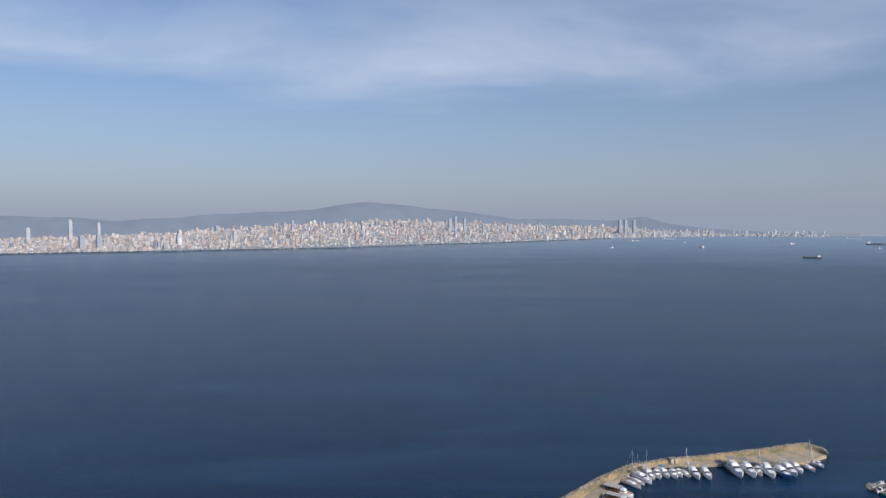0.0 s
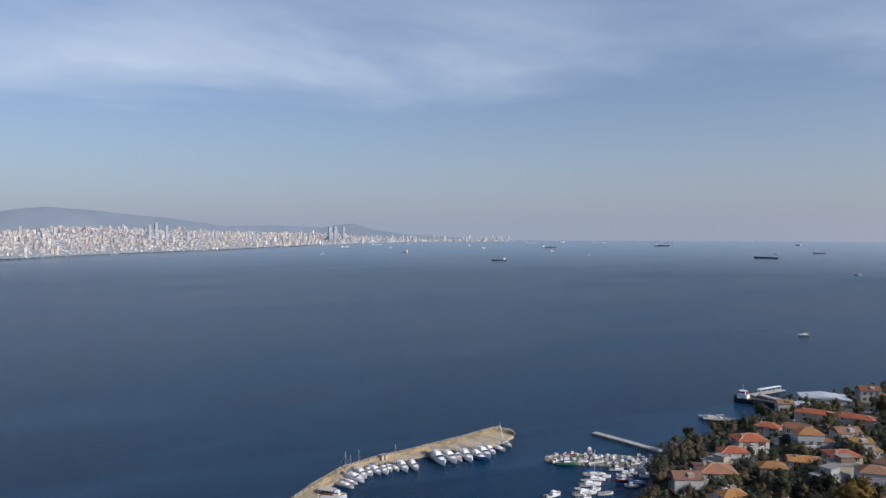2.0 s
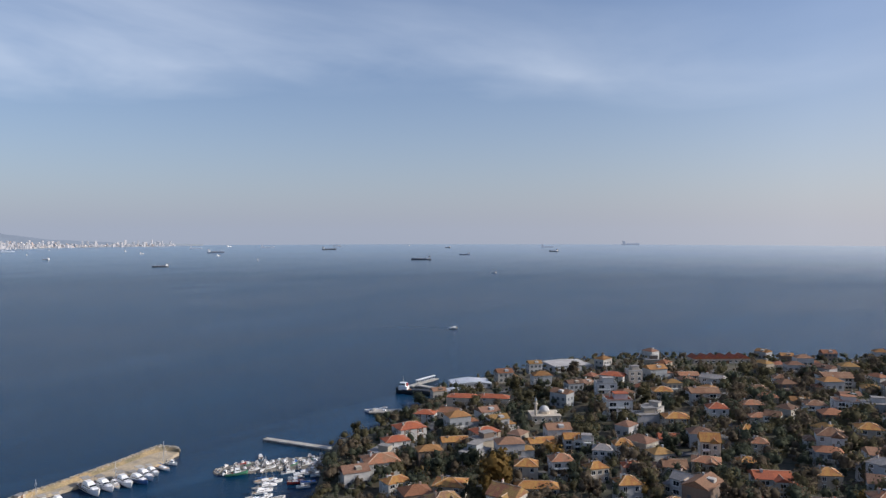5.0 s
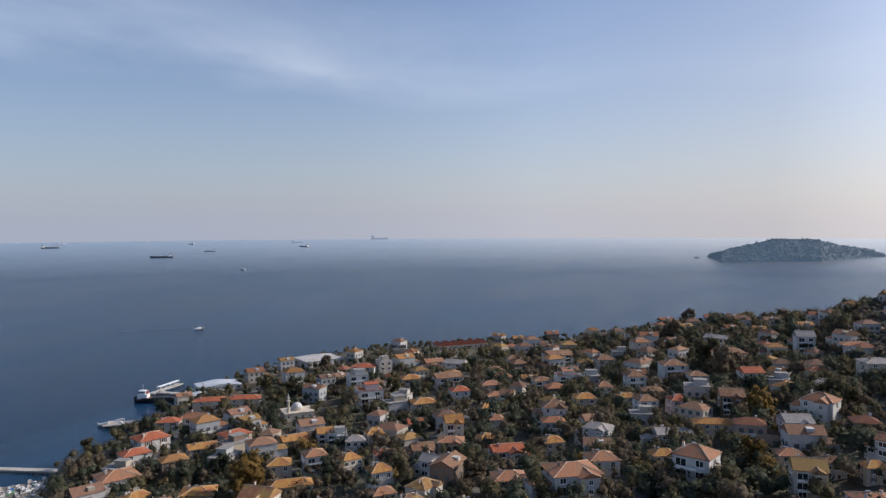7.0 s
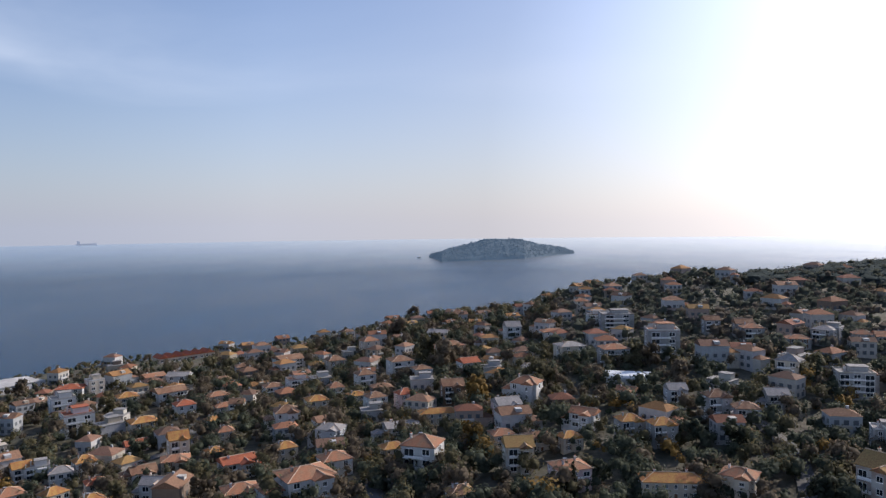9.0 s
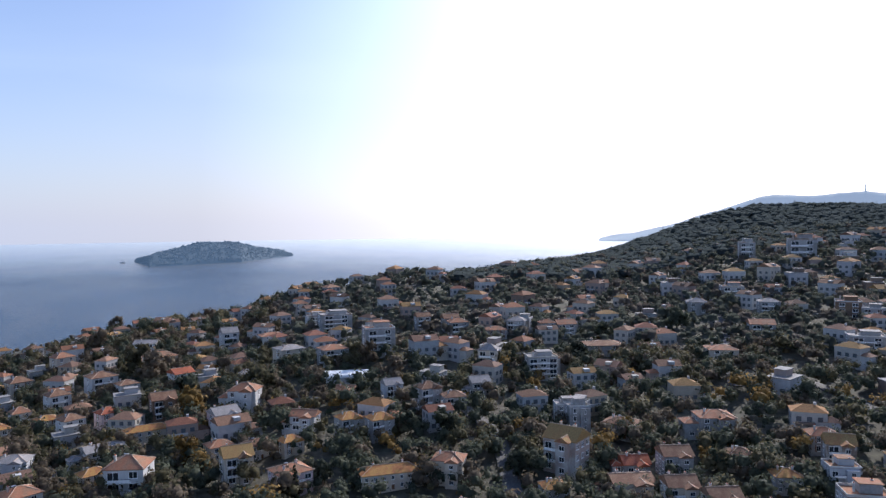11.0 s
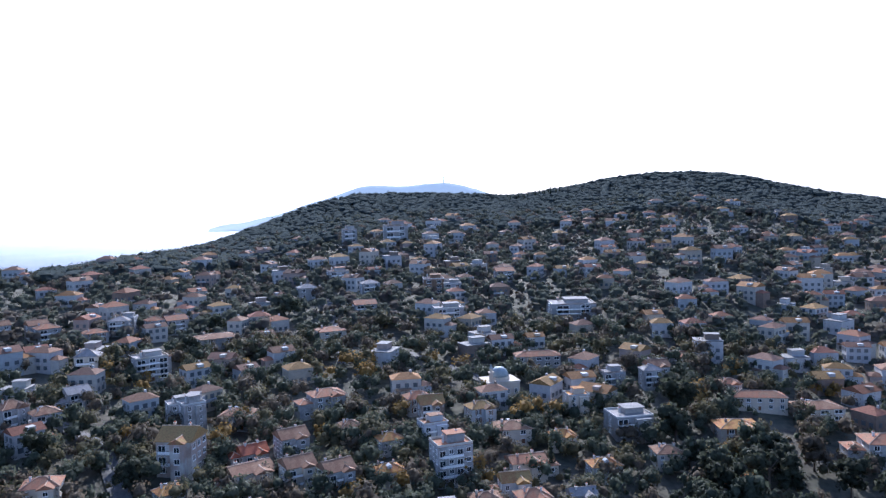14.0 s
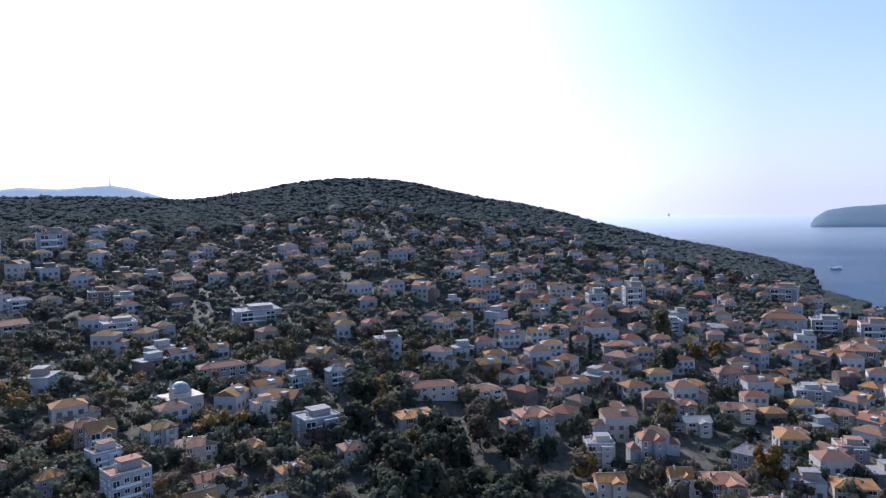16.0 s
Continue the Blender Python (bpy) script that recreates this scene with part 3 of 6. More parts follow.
def make_house(label, w, d, storeys, roof="hip", wall=None, tiles=None, detail=2, seed=0, balcony=False, shutters=False, dormer=False):
    """A house that stands on z = 0, its front towards -y: walls, roof, windows, door, chimneys and balconies."""
    rng = random.Random(seed)
    h = 3.05 * storeys + 0.3
    e = thing("house", label, "house", "houses of the town")
    wm = wall or plaster
    b = Build()
    b.box(0, 0, -4, w, d, 4 + h)
    b.box(0, 0, -4, w + 0.16, d + 0.16, 4.5)
    for s in range(1, storeys):
        b.box(0, 0, 3.05 * s + 0.05, w + 0.1, d + 0.1, 0.16)
    wing = detail >= 1 and w < 20 and rng.random() < 0.7
    if wing:
        b.box(w * 0.18, -d / 2 - 1.0, -4, w * 0.4, 2.2, 4 + h - 0.2)
    if roof == "gable":
        rise = min(w, d) * 0.27
        W, D = w / 2, d / 2
        if w >= d:
            b.add([(-W, -D, h), (-W, D, h), (-W, 0, h + rise * 0.93), (W, -D, h), (W, D, h), (W, 0, h + rise * 0.93)], [(0, 2, 1), (3, 4, 5)])
        else:
            b.add([(-W, -D, h), (W, -D, h), (0, -D, h + rise * 0.93), (-W, D, h), (W, D, h), (0, D, h + rise * 0.93)], [(0, 1, 2), (3, 5, 4)])
    part("wall", b, wm, e)
    rt = tiles or tile_roof
    top = h
    if roof in ("hip", "gable"):
        rise = min(w, d) * (0.23 if roof == "hip" else 0.27)
        rf = part("roof", hip_roof(w, d, rise, 0.42, roof == "gable"), [rt, ridge_cap], e)
        rf.location.z = h + 0.16
        top = h + rise * 0.6
        if wing:
            wr = part("roof", hip_roof(w * 0.4, 5.6, w * 0.11, 0.35, True), [rt, ridge_cap], e)
            wr.location = (w * 0.18, -d / 2 + 0.7, h + 0.12)
        if dormer:
            q = Build().box(0, 0, 0, 1.8, 2.2, 1.5)
            q.add([(-1.1, -1.2, 1.5), (1.1, -1.2, 1.5), (1.1, 1.3, 1.5), (-1.1, 1.3, 1.5), (0, -1.2, 2.2), (0, 1.3, 2.2)], [(0, 1, 4), (2, 3, 5), (1, 2, 5, 4), (3, 0, 4, 5)])
            dm = part("dormer", q, wm, e)
            dm.location = (0, -d * 0.24, h + 0.4)
            dw = part("window", WINDOWS[0], None, dm)
            dw.location = (0, -1.12, 0.05)
            dw.scale = (0.8, 1, 0.75)
    else:
        b = Build()
        b.box(0, 0, h, w, d, 0.12)
        for x, y, sx, sy in ((0, -d / 2 + 0.1, w, 0.2), (0, d / 2 - 0.1, w, 0.2), (-w / 2 + 0.1, 0, 0.2, d - 0.4), (w / 2 - 0.1, 0, 0.2, d - 0.4)):
            b.box(x, y, h + 0.12, sx, sy, 0.7, mi=1)
        part("roof", b, [flat_roof_mat, wm], e)
        b = Build().box(w * 0.12, d * 0.12, h + 0.12, w * 0.5, d * 0.5, 2.5)
        part("penthouse", b, wm, e)
        b = Build().box(w * 0.12, d * 0.12, h + 2.62, w * 0.56, d * 0.56, 0.2)
        part("roof", b, rt if rng.random() < 0.5 else flat_roof_mat, e)
        top = h + 1.5
    if detail >= 1 and w < 20 and rng.random() < 0.6:
        # a lower wing at the side
        aw, ad, ah = w * 0.42, d * 0.72, h - (3.05 if storeys > 1 else 0.6)
        side = rng.choice((-1, 1))
        ax, ay = side * (w / 2 + aw / 2 - 0.2), d * 0.1
        q = Build().box(0, 0, -4, aw, ad, 4 + ah)
        a = part("annex", q, wm, e)
        a.location = (ax, ay, 0)
        if rng.random() < 0.7:
            o = part("roof", hip_roof(aw, ad, aw * 0.25, 0.4), [rt, ridge_cap], e)
            o.location = (ax, ay, ah + 0.16)
        else:
            q = Build().box(0, 0, 0, aw + 0.2, ad + 0.2, 0.14)
            for x, y, sx, sy in ((0, -ad / 2, aw + 0.2, 0.1), (side * aw / 2, 0, 0.1, ad)):
                q.box(x, y, 0.14, sx, sy, 0.8)
            o = part("terrace", q, flat_roof_mat, e)
            o.location = (ax, ay, ah)
        o = part("window", WINDOWS[2], None, e)
        o.location = (ax, ay - ad / 2 - 0.03, 1.0)
    if detail >= 1 and rng.random() < 0.5:
        # a solar water heater: a tilted panel and its tank
        q = Build().add([(-1, -0.8, 0), (1, -0.8, 0), (1, 0.7, 1.0), (-1, 0.7, 1.0), (-1, -0.8, 0.1), (1, -0.8, 0.1), (1, 0.7, 1.1), (-1, 0.7, 1.1)],
                        [(3, 2, 1, 0), (4, 5, 6, 7), (0, 1, 5, 4), (1, 2, 6, 5), (2, 3, 7, 6), (3, 0, 4, 7)])
        o = part("solar_panel", q, glass, e, "dark glass solar water panel")
        o.scale = (0.75, 0.75, 0.7)
        o.location = (rng.uniform(-0.2, 0.2) * w, d * 0.06, top + 0.2)
        part("tank", Build().tube((-0.9, 0.9, 1.15), (0.9, 0.9, 1.15), 0.28, 0.28, 8), steel, o)
    # chimneys and tanks
    for k in range(2 if detail >= 2 else 1):
        b = Build().box(0, 0, 0, 0.6, 0.8, 2.2)
        b.box(0, 0, 2.2, 0.8, 1.0, 0.16)
        b.box(0, 0, 2.36, 0.3, 0.5, 0.3, mi=1)
        c = part("chimney", b, [plaster, tile_red], e)
        c.location = ((-0.28 + 0.5 * k) * w, rng.uniform(-0.2, 0.25) * d, top - 0.8)
    # windows, storey by storey
    wk = 1 if shutters else rng.choice((0, 0, 2))
    faces = [(0, w, d / 2), (math.pi / 2, d, w / 2), (-math.pi / 2, d, w / 2)] + ([(math.pi, w, d / 2)] if detail >= 2 else [])
    for s in range(storeys):
        for k, (rz, span, off) in enumerate(faces):
            n = max(2, int(span / (3.3 if detail >= 2 else 4.2))) if k == 0 or detail >= 2 else 1
            if detail == 2 and k == 3:
                n = 1
            if detail == 0:
                n = 2 if k == 0 else 1
            for i in range(n):
                u = (i + 0.5) / n * span - span / 2
                if wing and k == 0 and abs(u - w * 0.18) < w * 0.2 + 0.6:
                    continue
                if s == 0 and k == 0 and i == n // 2 and detail >= 1:
                    q = Build().box(0, 0, 0, 1.1, 0.1, 2.1).box(0, -0.02, 2.1, 1.4, 0.16, 0.14, mi=1)
                    o = part("door", q, [wood, white_paint], e)
                    zz = 0.25
                else:
                    o = part("window", WINDOWS[3 if balcony and k == 0 and i % 2 == 0 and s > 0 else wk], None, e)
                    zz = 3.05 * s + (0.35 if balcony and k == 0 and i % 2 == 0 and s > 0 else 1.1)
                    if detail < 2:
                        o.scale = (1.5, 1, 1.2)
                o.rotation_euler.z = rz
                o.location = (u * math.cos(rz) + off * math.sin(rz), u * math.sin(rz) - off * math.cos(rz) - (0.03 if rz == 0 else 0), zz)
            if balcony and k == 0 and s > 0:
                q = Build().box(0, 0, 0, w * 0.62, 1.3, 0.16)
                for x in np.linspace(-w * 0.3, w * 0.3, 7):
                    q.box(x, -0.6, 0.16, 0.05, 0.05, 0.9, mi=1)
                q.box(0, -0.6, 1.02, w * 0.62, 0.06, 0.06, mi=1)
                for x in (-w * 0.31 + 0.03, w * 0.31 - 0.03):
                    q.box(x, 0, 1.02, 0.06, 1.2, 0.06, mi=1)
                q.box(0, -0.62, 0.25, w * 0.6, 0.03, 0.6, mi=0)
                o = part("balcony", q, [white_paint, dark_metal], e)
                o.location = (-w * 0.1, -d / 2 - 0.68, 3.05 * s + 0.2)
    if wing:
        for s in range(storeys):
            o = part("window", WINDOWS[wk], None, e)
            o.location = (w * 0.18, -d / 2 - 2.12, 3.05 * s + 1.0)
    return e


# ---- trees ----
def crown_mesh(name, seed, mat, kind="round", cards=330, size=0.52):
    rng = random.Random(seed)
    b = Build()
    lobes = []
    if kind == "round":
        lobes = [(Vector((rng.uniform(-1.9, 1.9), rng.uniform(-1.9, 1.9), rng.uniform(2.6, 6.9))), rng.uniform(0.9, 1.65)) for _ in range(13)]
    elif kind == "umbrella":
        lobes = [(Vector((rng.uniform(-3.2, 3.2), rng.uniform(-3.2, 3.2), rng.uniform(6.2, 7.4))), rng.uniform(1.1, 1.7)) for _ in range(11)]
    elif kind == "cypress":
        lobes = [(Vector((rng.uniform(-0.2, 0.2), rng.uniform(-0.2, 0.2), 1.2 + i * 1.0)), 1.15 * (1 - (i / 11) ** 1.6) + 0.2) for i in range(11)]
    elif kind == "bush":
        lobes = [(Vector((rng.uniform(-1, 1), rng.uniform(-1, 1), rng.uniform(0.4, 1.2))), rng.uniform(0.7, 1.1)) for _ in range(5)]
    outward = []
    for c, r in lobes:
        rings = []
        for e in (-1.0, -0.2, 0.6, 1.2):
            rings.append([c + Vector((math.cos(e) * math.cos(i * 1.0472), math.cos(e) * math.sin(i * 1.0472), math.sin(e))) * r * rng.uniform(0.5, 0.85) for i in range(6)])
        outward += [(p - c).normalized() for q in rings for p in q]
        b.loft(rings)
    for i in range(cards):
        c, r = lobes[i % len(lobes)]
        d = Vector((rng.gauss(0, 1), rng.gauss(0, 1), rng.gauss(0.15, 1))).normalized()
        p = c + d * r * rng.uniform(0.7, 1.25)
        t = (d + Vector((rng.uniform(-1, 1), rng.uniform(-1, 1), rng.uniform(-1, 1))) * 0.8).normalized()
        u = t.orthogonal().normalized()
        u.rotate(Euler((0, 0, rng.uniform(0, 6.28))))
        w = t.cross(u).normalized()
        s = size * rng.uniform(0.6, 1.25)
        k = t * s * 0.3
        b.add([p - u * s - k, p - w * s * 0.7, p + u * s - k, p + w * s * 0.7 + k], [(0, 1, 3), (1, 2, 3)])
        outward += [(d * 0.6 + t * 0.5 + Vector((0, 0, 0.25))).normalized()] * 4
    me = b.mesh(name, mat, True)
    me.normals_split_custom_set_from_vertices(outward)
    return me


def trunk_mesh(seed, h, r=0.22):
    rng = random.Random(seed)
    b = Build()
    b.tube((0, 0, -1.0), (0.1, 0, h * 0.55), r, r * 0.65, 7)
    b.tube((0.1, 0, h * 0.55), (0, 0.1, h * 0.9), r * 0.65, r * 0.3, 6)
    for i in range(5):
        a = i * 1.3 + rng.uniform(0, 0.6)
        b.tube((0.08, 0, h * (0.4 + 0.08 * i)), (math.cos(a) * 1.6, math.sin(a) * 1.6, h * (0.65 + 0.08 * i)), r * 0.4, r * 0.14, 5)
    return b.mesh("trunk", bark)


def make_tree(label, category, crown, trunk):
    e = thing("tree", label, category, "trees of the town")
    part("trunk", trunk, None, e)
    part("crown", crown, None, e)
    return e


TREES = {}
for s in range(3):
    TREES["dark", s] = make_tree("dense dark evergreen tree in a garden", "tree", crown_mesh("crown", 10 + s, leaf_dark), trunk_mesh(s, 6))
    TREES["olive", s] = make_tree("olive-green broadleaf tree in a garden", "tree", crown_mesh("crown", 20 + s, leaf_olive), trunk_mesh(s, 6))
    TREES["gold", s] = make_tree("golden autumn tree in a garden", "tree", crown_mesh("crown", 30 + s, leaf_gold, cards=330), trunk_mesh(s, 6))
    TREES["brown", s] = make_tree("brown half-bare autumn tree in a garden", "tree", crown_mesh("crown", 40 + s, leaf_brown, cards=320, size=0.44), trunk_mesh(s, 6))
    TREES["pine", s] = make_tree("dark umbrella-shaped stone pine", "pine", crown_mesh("crown", 50 + s, leaf_dark, "umbrella"), trunk_mesh(s, 8, 0.28))
    TREES["cypress", s] = make_tree("tall narrow dark cypress", "cypress", crown_mesh("crown", 60 + s, leaf_dark, "cypress", 260, 0.4), trunk_mesh(s, 5, 0.16))

PLAIN = ["two-storey house with pale walls under a tiled hip roof", "three-storey house with pale walls under a tiled roof",
         "small house with pale walls under a tiled gable roof", "flat-roofed apartment house with a roof terrace and balconies",
         "three-storey house with balconies under a tiled hip roof"]
HOUSES = {}
for det in range(3):
    for v in range(3):
        HOUSES[det, "two", v] = make_house(PLAIN[0], 11 + v, 9.5, 2, "hip", detail=det, seed=v, shutters=v == 1, dormer=v == 2 and det == 2)
        HOUSES[det, "three", v] = make_house(PLAIN[1], 11 + v, 10.5, 3, "hip" if v else "gable", detail=det, seed=5 + v, balcony=v < 2)
        HOUSES[det, "small", v] = make_house(PLAIN[2], 9 + v, 7.5, 2 if v else 1, "gable", detail=det, seed=9 + v)
        HOUSES[det, "flat", v] = make_house(PLAIN[3], 12 + v, 11, 3 + (v == 2), "flat", detail=det, seed=13 + v, balcony=v != 0)
    for v in range(3):
        HOUSES[det, "long", v] = make_house("long two-storey building with pale walls under a tiled roof", 24, 10, 2, "hip", detail=det, seed=31 + v)
    HOUSES[det, "bal", 0] = make_house(PLAIN[4], 13, 11, 3, "hip", detail=det, seed=21, balcony=True)


cells = {}


def claim(x, y, r):
    for i in range(int((x - r) // 20), int((x + r) // 20) + 1):
        for j in range(int((y - r) // 20), int((y + r) // 20) + 1):
            cells.setdefault((i, j), []).append((x, y, r))


def free(x, y, r):
    q = max(r, 0.1)
    return all((x - a) ** 2 + (y - b) ** 2 > max(r + c, 0) ** 2 for i in range(int((x - q) // 20), int((x + q) // 20) + 1)
               for j in range(int((y - q) // 20), int((y + q) // 20) + 1) for a, b, c in cells.get((i, j), ()))


PAINT = {"w": ("white", white_wall), "c": ("cream", cream_wall), "p": ("pale pink", pink_wall), "b": ("brown wooden", wood_wall), "g": ("grey", grey_wall)}
TILES = {"ochre": ("an ochre tiled", tile_ochre), "red": ("a red tiled", tile_red), "terra": ("a terracotta tiled", tile_terra),
         "brown": ("a brown tiled", tile_brown), "grey": ("a grey", tile_grey)}
FORM = {"two": "two-storey house", "three": "three-storey house", "small": "gabled house", "flat": "flat-roofed apartment house", "bal": "balconied apartment house",
        "long": "long two-storey building"}


def put(ob, x, y, rz=0.0, sx=1.0, sy=None, sz=None, z=None):
    z = height(x, y) if z is None else z
    m = pose(x, y, z, 0, 0, rz) @ Matrix.Diagonal((sx, sy or sx, sz or sx, 1))
    return copy_thing(ob, m)


def repaint(ob, name, mat):
    for c in ob.children:
        if c.name.split(".")[0] == name:
            c.material_slots[0].link = "OBJECT"
            c.material_slots[0].material = mat


def home(kind, roof, paint, az, r, turn, s, sz):
    """A house at its azimuth and distance, turned from facing the harbour, with its own paint and tiles."""
    p = polar(az, r)
    det = 2 if r < 218 else 1 if r < 315 else 0
    v = 0 if kind == "bal" else int(az * 7) % 3
    ob = put(HOUSES[det, kind, v], p.x, p.y, -az + turn, s, s, sz)
    # past azimuth 102 pale walls take the copy with shade in its colour
    coat = shaded_wall if paint in "wc" and az > 102 and not (paint == "c" and r < 330) else PAINT[paint][1]
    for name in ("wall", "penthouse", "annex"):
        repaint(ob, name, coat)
    repaint(ob, "roof", TILES[roof][1])
    name = "roof terrace" if kind == "flat" else "roof"
    tagged(ob, "%s %s with %s %s" % (PAINT[paint][0], FORM[kind], TILES[roof][0] if kind != "flat" else "a parapet and", name))
    claim(p.x, p.y, (12.5 if kind == "long" else 7.0) * s)
    return ob


def grown(kind, az, r, s):
    """A tree that stands out, at its azimuth and distance."""
    p = polar(az, r)
    put(TREES[kind, int(az * 5) % 3], p.x, p.y, az * 37 % 360, s, s, s)
    claim(p.x, p.y, (1.0 if kind == "cypress" else 2.6) * s)

# how far the houses climb before the woods begin
town_edge = table([(40, 330), (60, 560), (85, 600), (98, 560), (112, 520), (120, 560), (128, 600), (140, 660), (155, 680), (170, 720), (180, 760), (190, 740), (200, 640)])


# ---- woods on the hills ----
def make_woods():
    rng = random.Random(3)
    cs, rs = [], []
    for i in range(17000):
        az = rng.uniform(112, 196)
        lo = max(town_edge(az) - 45, 500)
        hi = min(crest_r(az) + 100, shore_r(az) - 5)
        if hi < lo:
            continue
        r = rng.uniform(lo, hi)
        p = polar(az, r)
        z = height(p.x, p.y)
        if z < 1.5:
            continue
        rad = rng.uniform(3.0, 5.6)
        cs.append((p.x, p.y, z + 2.2 + rng.uniform(-0.6, 1.7)))
        rs.append(rad)
    tagged(crown_cloud("woods", leaf_woods, cs, rs, 7, 0.15, 5, lift=2.4, core=(0.8, 1.04), coarse=True, squash=0.72), "dense dark pine woods covering the hills", "woods", kind="stuff")


leaf_woods = material("wood_leaf", (0.088, 0.1, 0.092), 0.95, 0.12, 0.18, second=(0.076, 0.088, 0.08), second_scale=0.02, spec=0.0, leaf=0.2)
make_woods()


# ---- far hills, islands and the city across the water ----
def ridge(name, label, mat, profile, r0, depth, seed, rough=6.0, step=0.25, foot=0.0, category="hill", bumps=1.0):
    """A hill range seen across the sea: its crest follows profile (azimuth, height), its foot lies r0 away."""
    a0, a1 = profile[0][0], profile[-1][0]
    top = table(profile)
    b = Build()
    azs = np.arange(a0, a1 + step / 2, step)
    us = (0.0, 0.03, 0.12, 0.25, 0.4, 0.6, 0.8, 1.0, 1.3, 1.7)
    vs = []
    for a in azs:
        rr = r0(a) if callable(r0) else r0
        for u in us:
            p = polar(a, rr + depth * u)
            g = min(1, u) ** 0.7 if u <= 1 else 1 - (u - 1) ** 2
            z = top(a) * g
            z += rough * bumps * noise.noise(Vector((p.x * 0.006, p.y * 0.006, seed))) * g + rough * 0.4 * noise.noise(Vector((p.x * 0.03, p.y * 0.03, seed))) * g
            if u == 0:
                z = foot - 2
            vs.append((p.x, p.y, z))
    n = len(us)
    b.add(vs, [(i * n + j, i * n + j + 1, (i + 1) * n + j + 1, (i + 1) * n + j) for i in range(len(azs) - 1) for j in range(n - 1)])
    return tagged(new(name, b.mesh(name, mat, True)), label, category, kind="structure"), vs


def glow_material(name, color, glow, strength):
    """Far things: their base colours, with the haze in front of them painted in as emission."""
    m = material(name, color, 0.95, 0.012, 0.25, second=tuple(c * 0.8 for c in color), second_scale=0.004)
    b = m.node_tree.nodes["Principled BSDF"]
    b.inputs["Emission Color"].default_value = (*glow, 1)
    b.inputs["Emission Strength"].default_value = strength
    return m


# emission paints the haze over the far hills, shore and islands
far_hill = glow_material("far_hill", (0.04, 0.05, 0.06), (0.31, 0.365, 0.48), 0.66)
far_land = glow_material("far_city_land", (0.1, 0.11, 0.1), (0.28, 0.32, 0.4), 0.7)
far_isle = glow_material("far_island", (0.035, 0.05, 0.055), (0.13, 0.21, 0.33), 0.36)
hazed_isle = glow_material("hazed_island", (0.06, 0.08, 0.08), (0.3, 0.36, 0.46), 0.72)

# islet and far-shore leaves carry that haze as emission too
leaf_isle = glow_material("hazed_leaf", (0.035, 0.05, 0.055), (0.13, 0.21, 0.33), 0.32)

city_r = table([(-60, 2380), (-31.5, 2420), (-20.7, 2400), (-8.2, 2520), (5.2, 3130), (10.9, 3600), (15.1, 4150), (20, 4500), (30, 4750)])
city_z = table([(-60, 20), (-31, 25), (-24, 35), (-18, 55), (-10, 80), (-4, 95), (2, 80), (10, 60), (16, 40), (20, 25), (26, 8), (30, 4)])
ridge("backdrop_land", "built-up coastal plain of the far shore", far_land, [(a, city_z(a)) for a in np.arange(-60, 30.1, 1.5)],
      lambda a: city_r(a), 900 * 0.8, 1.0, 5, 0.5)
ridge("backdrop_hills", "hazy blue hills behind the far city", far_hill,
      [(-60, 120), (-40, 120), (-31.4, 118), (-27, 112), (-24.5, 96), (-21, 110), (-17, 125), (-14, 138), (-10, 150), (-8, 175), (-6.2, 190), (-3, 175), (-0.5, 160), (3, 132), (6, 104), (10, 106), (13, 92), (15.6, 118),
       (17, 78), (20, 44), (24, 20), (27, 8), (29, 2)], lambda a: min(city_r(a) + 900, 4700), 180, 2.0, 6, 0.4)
islet_r = table([(87.9, 2200), (88.9, 1930), (95.4, 2060), (99.3, 2400)])
islet_z = table([(87.9, 2), (88.3, 14), (89.17, 29), (91.3, 46), (92.55, 57), (95.0, 54), (96.2, 40), (98.6, 17), (99.3, 1)])
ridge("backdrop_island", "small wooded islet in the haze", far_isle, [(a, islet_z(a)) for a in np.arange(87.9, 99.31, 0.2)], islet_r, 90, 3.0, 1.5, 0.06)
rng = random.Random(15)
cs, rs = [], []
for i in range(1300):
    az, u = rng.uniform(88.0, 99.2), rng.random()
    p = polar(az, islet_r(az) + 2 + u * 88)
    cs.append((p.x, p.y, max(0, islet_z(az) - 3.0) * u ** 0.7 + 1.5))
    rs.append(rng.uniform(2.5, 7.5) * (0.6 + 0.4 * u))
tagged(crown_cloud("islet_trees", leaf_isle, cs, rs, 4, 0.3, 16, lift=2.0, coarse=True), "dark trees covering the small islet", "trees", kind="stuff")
ridge("backdrop_headland", "hazy pale blue headland and hill with a tower behind the woods", hazed_isle,
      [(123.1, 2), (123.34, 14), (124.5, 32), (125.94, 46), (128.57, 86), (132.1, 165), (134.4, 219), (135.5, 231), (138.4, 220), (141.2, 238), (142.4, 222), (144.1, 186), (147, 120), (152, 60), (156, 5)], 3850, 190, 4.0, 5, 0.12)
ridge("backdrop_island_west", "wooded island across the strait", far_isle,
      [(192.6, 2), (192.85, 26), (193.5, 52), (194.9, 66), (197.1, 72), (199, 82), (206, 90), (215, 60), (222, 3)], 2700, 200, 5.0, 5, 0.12)


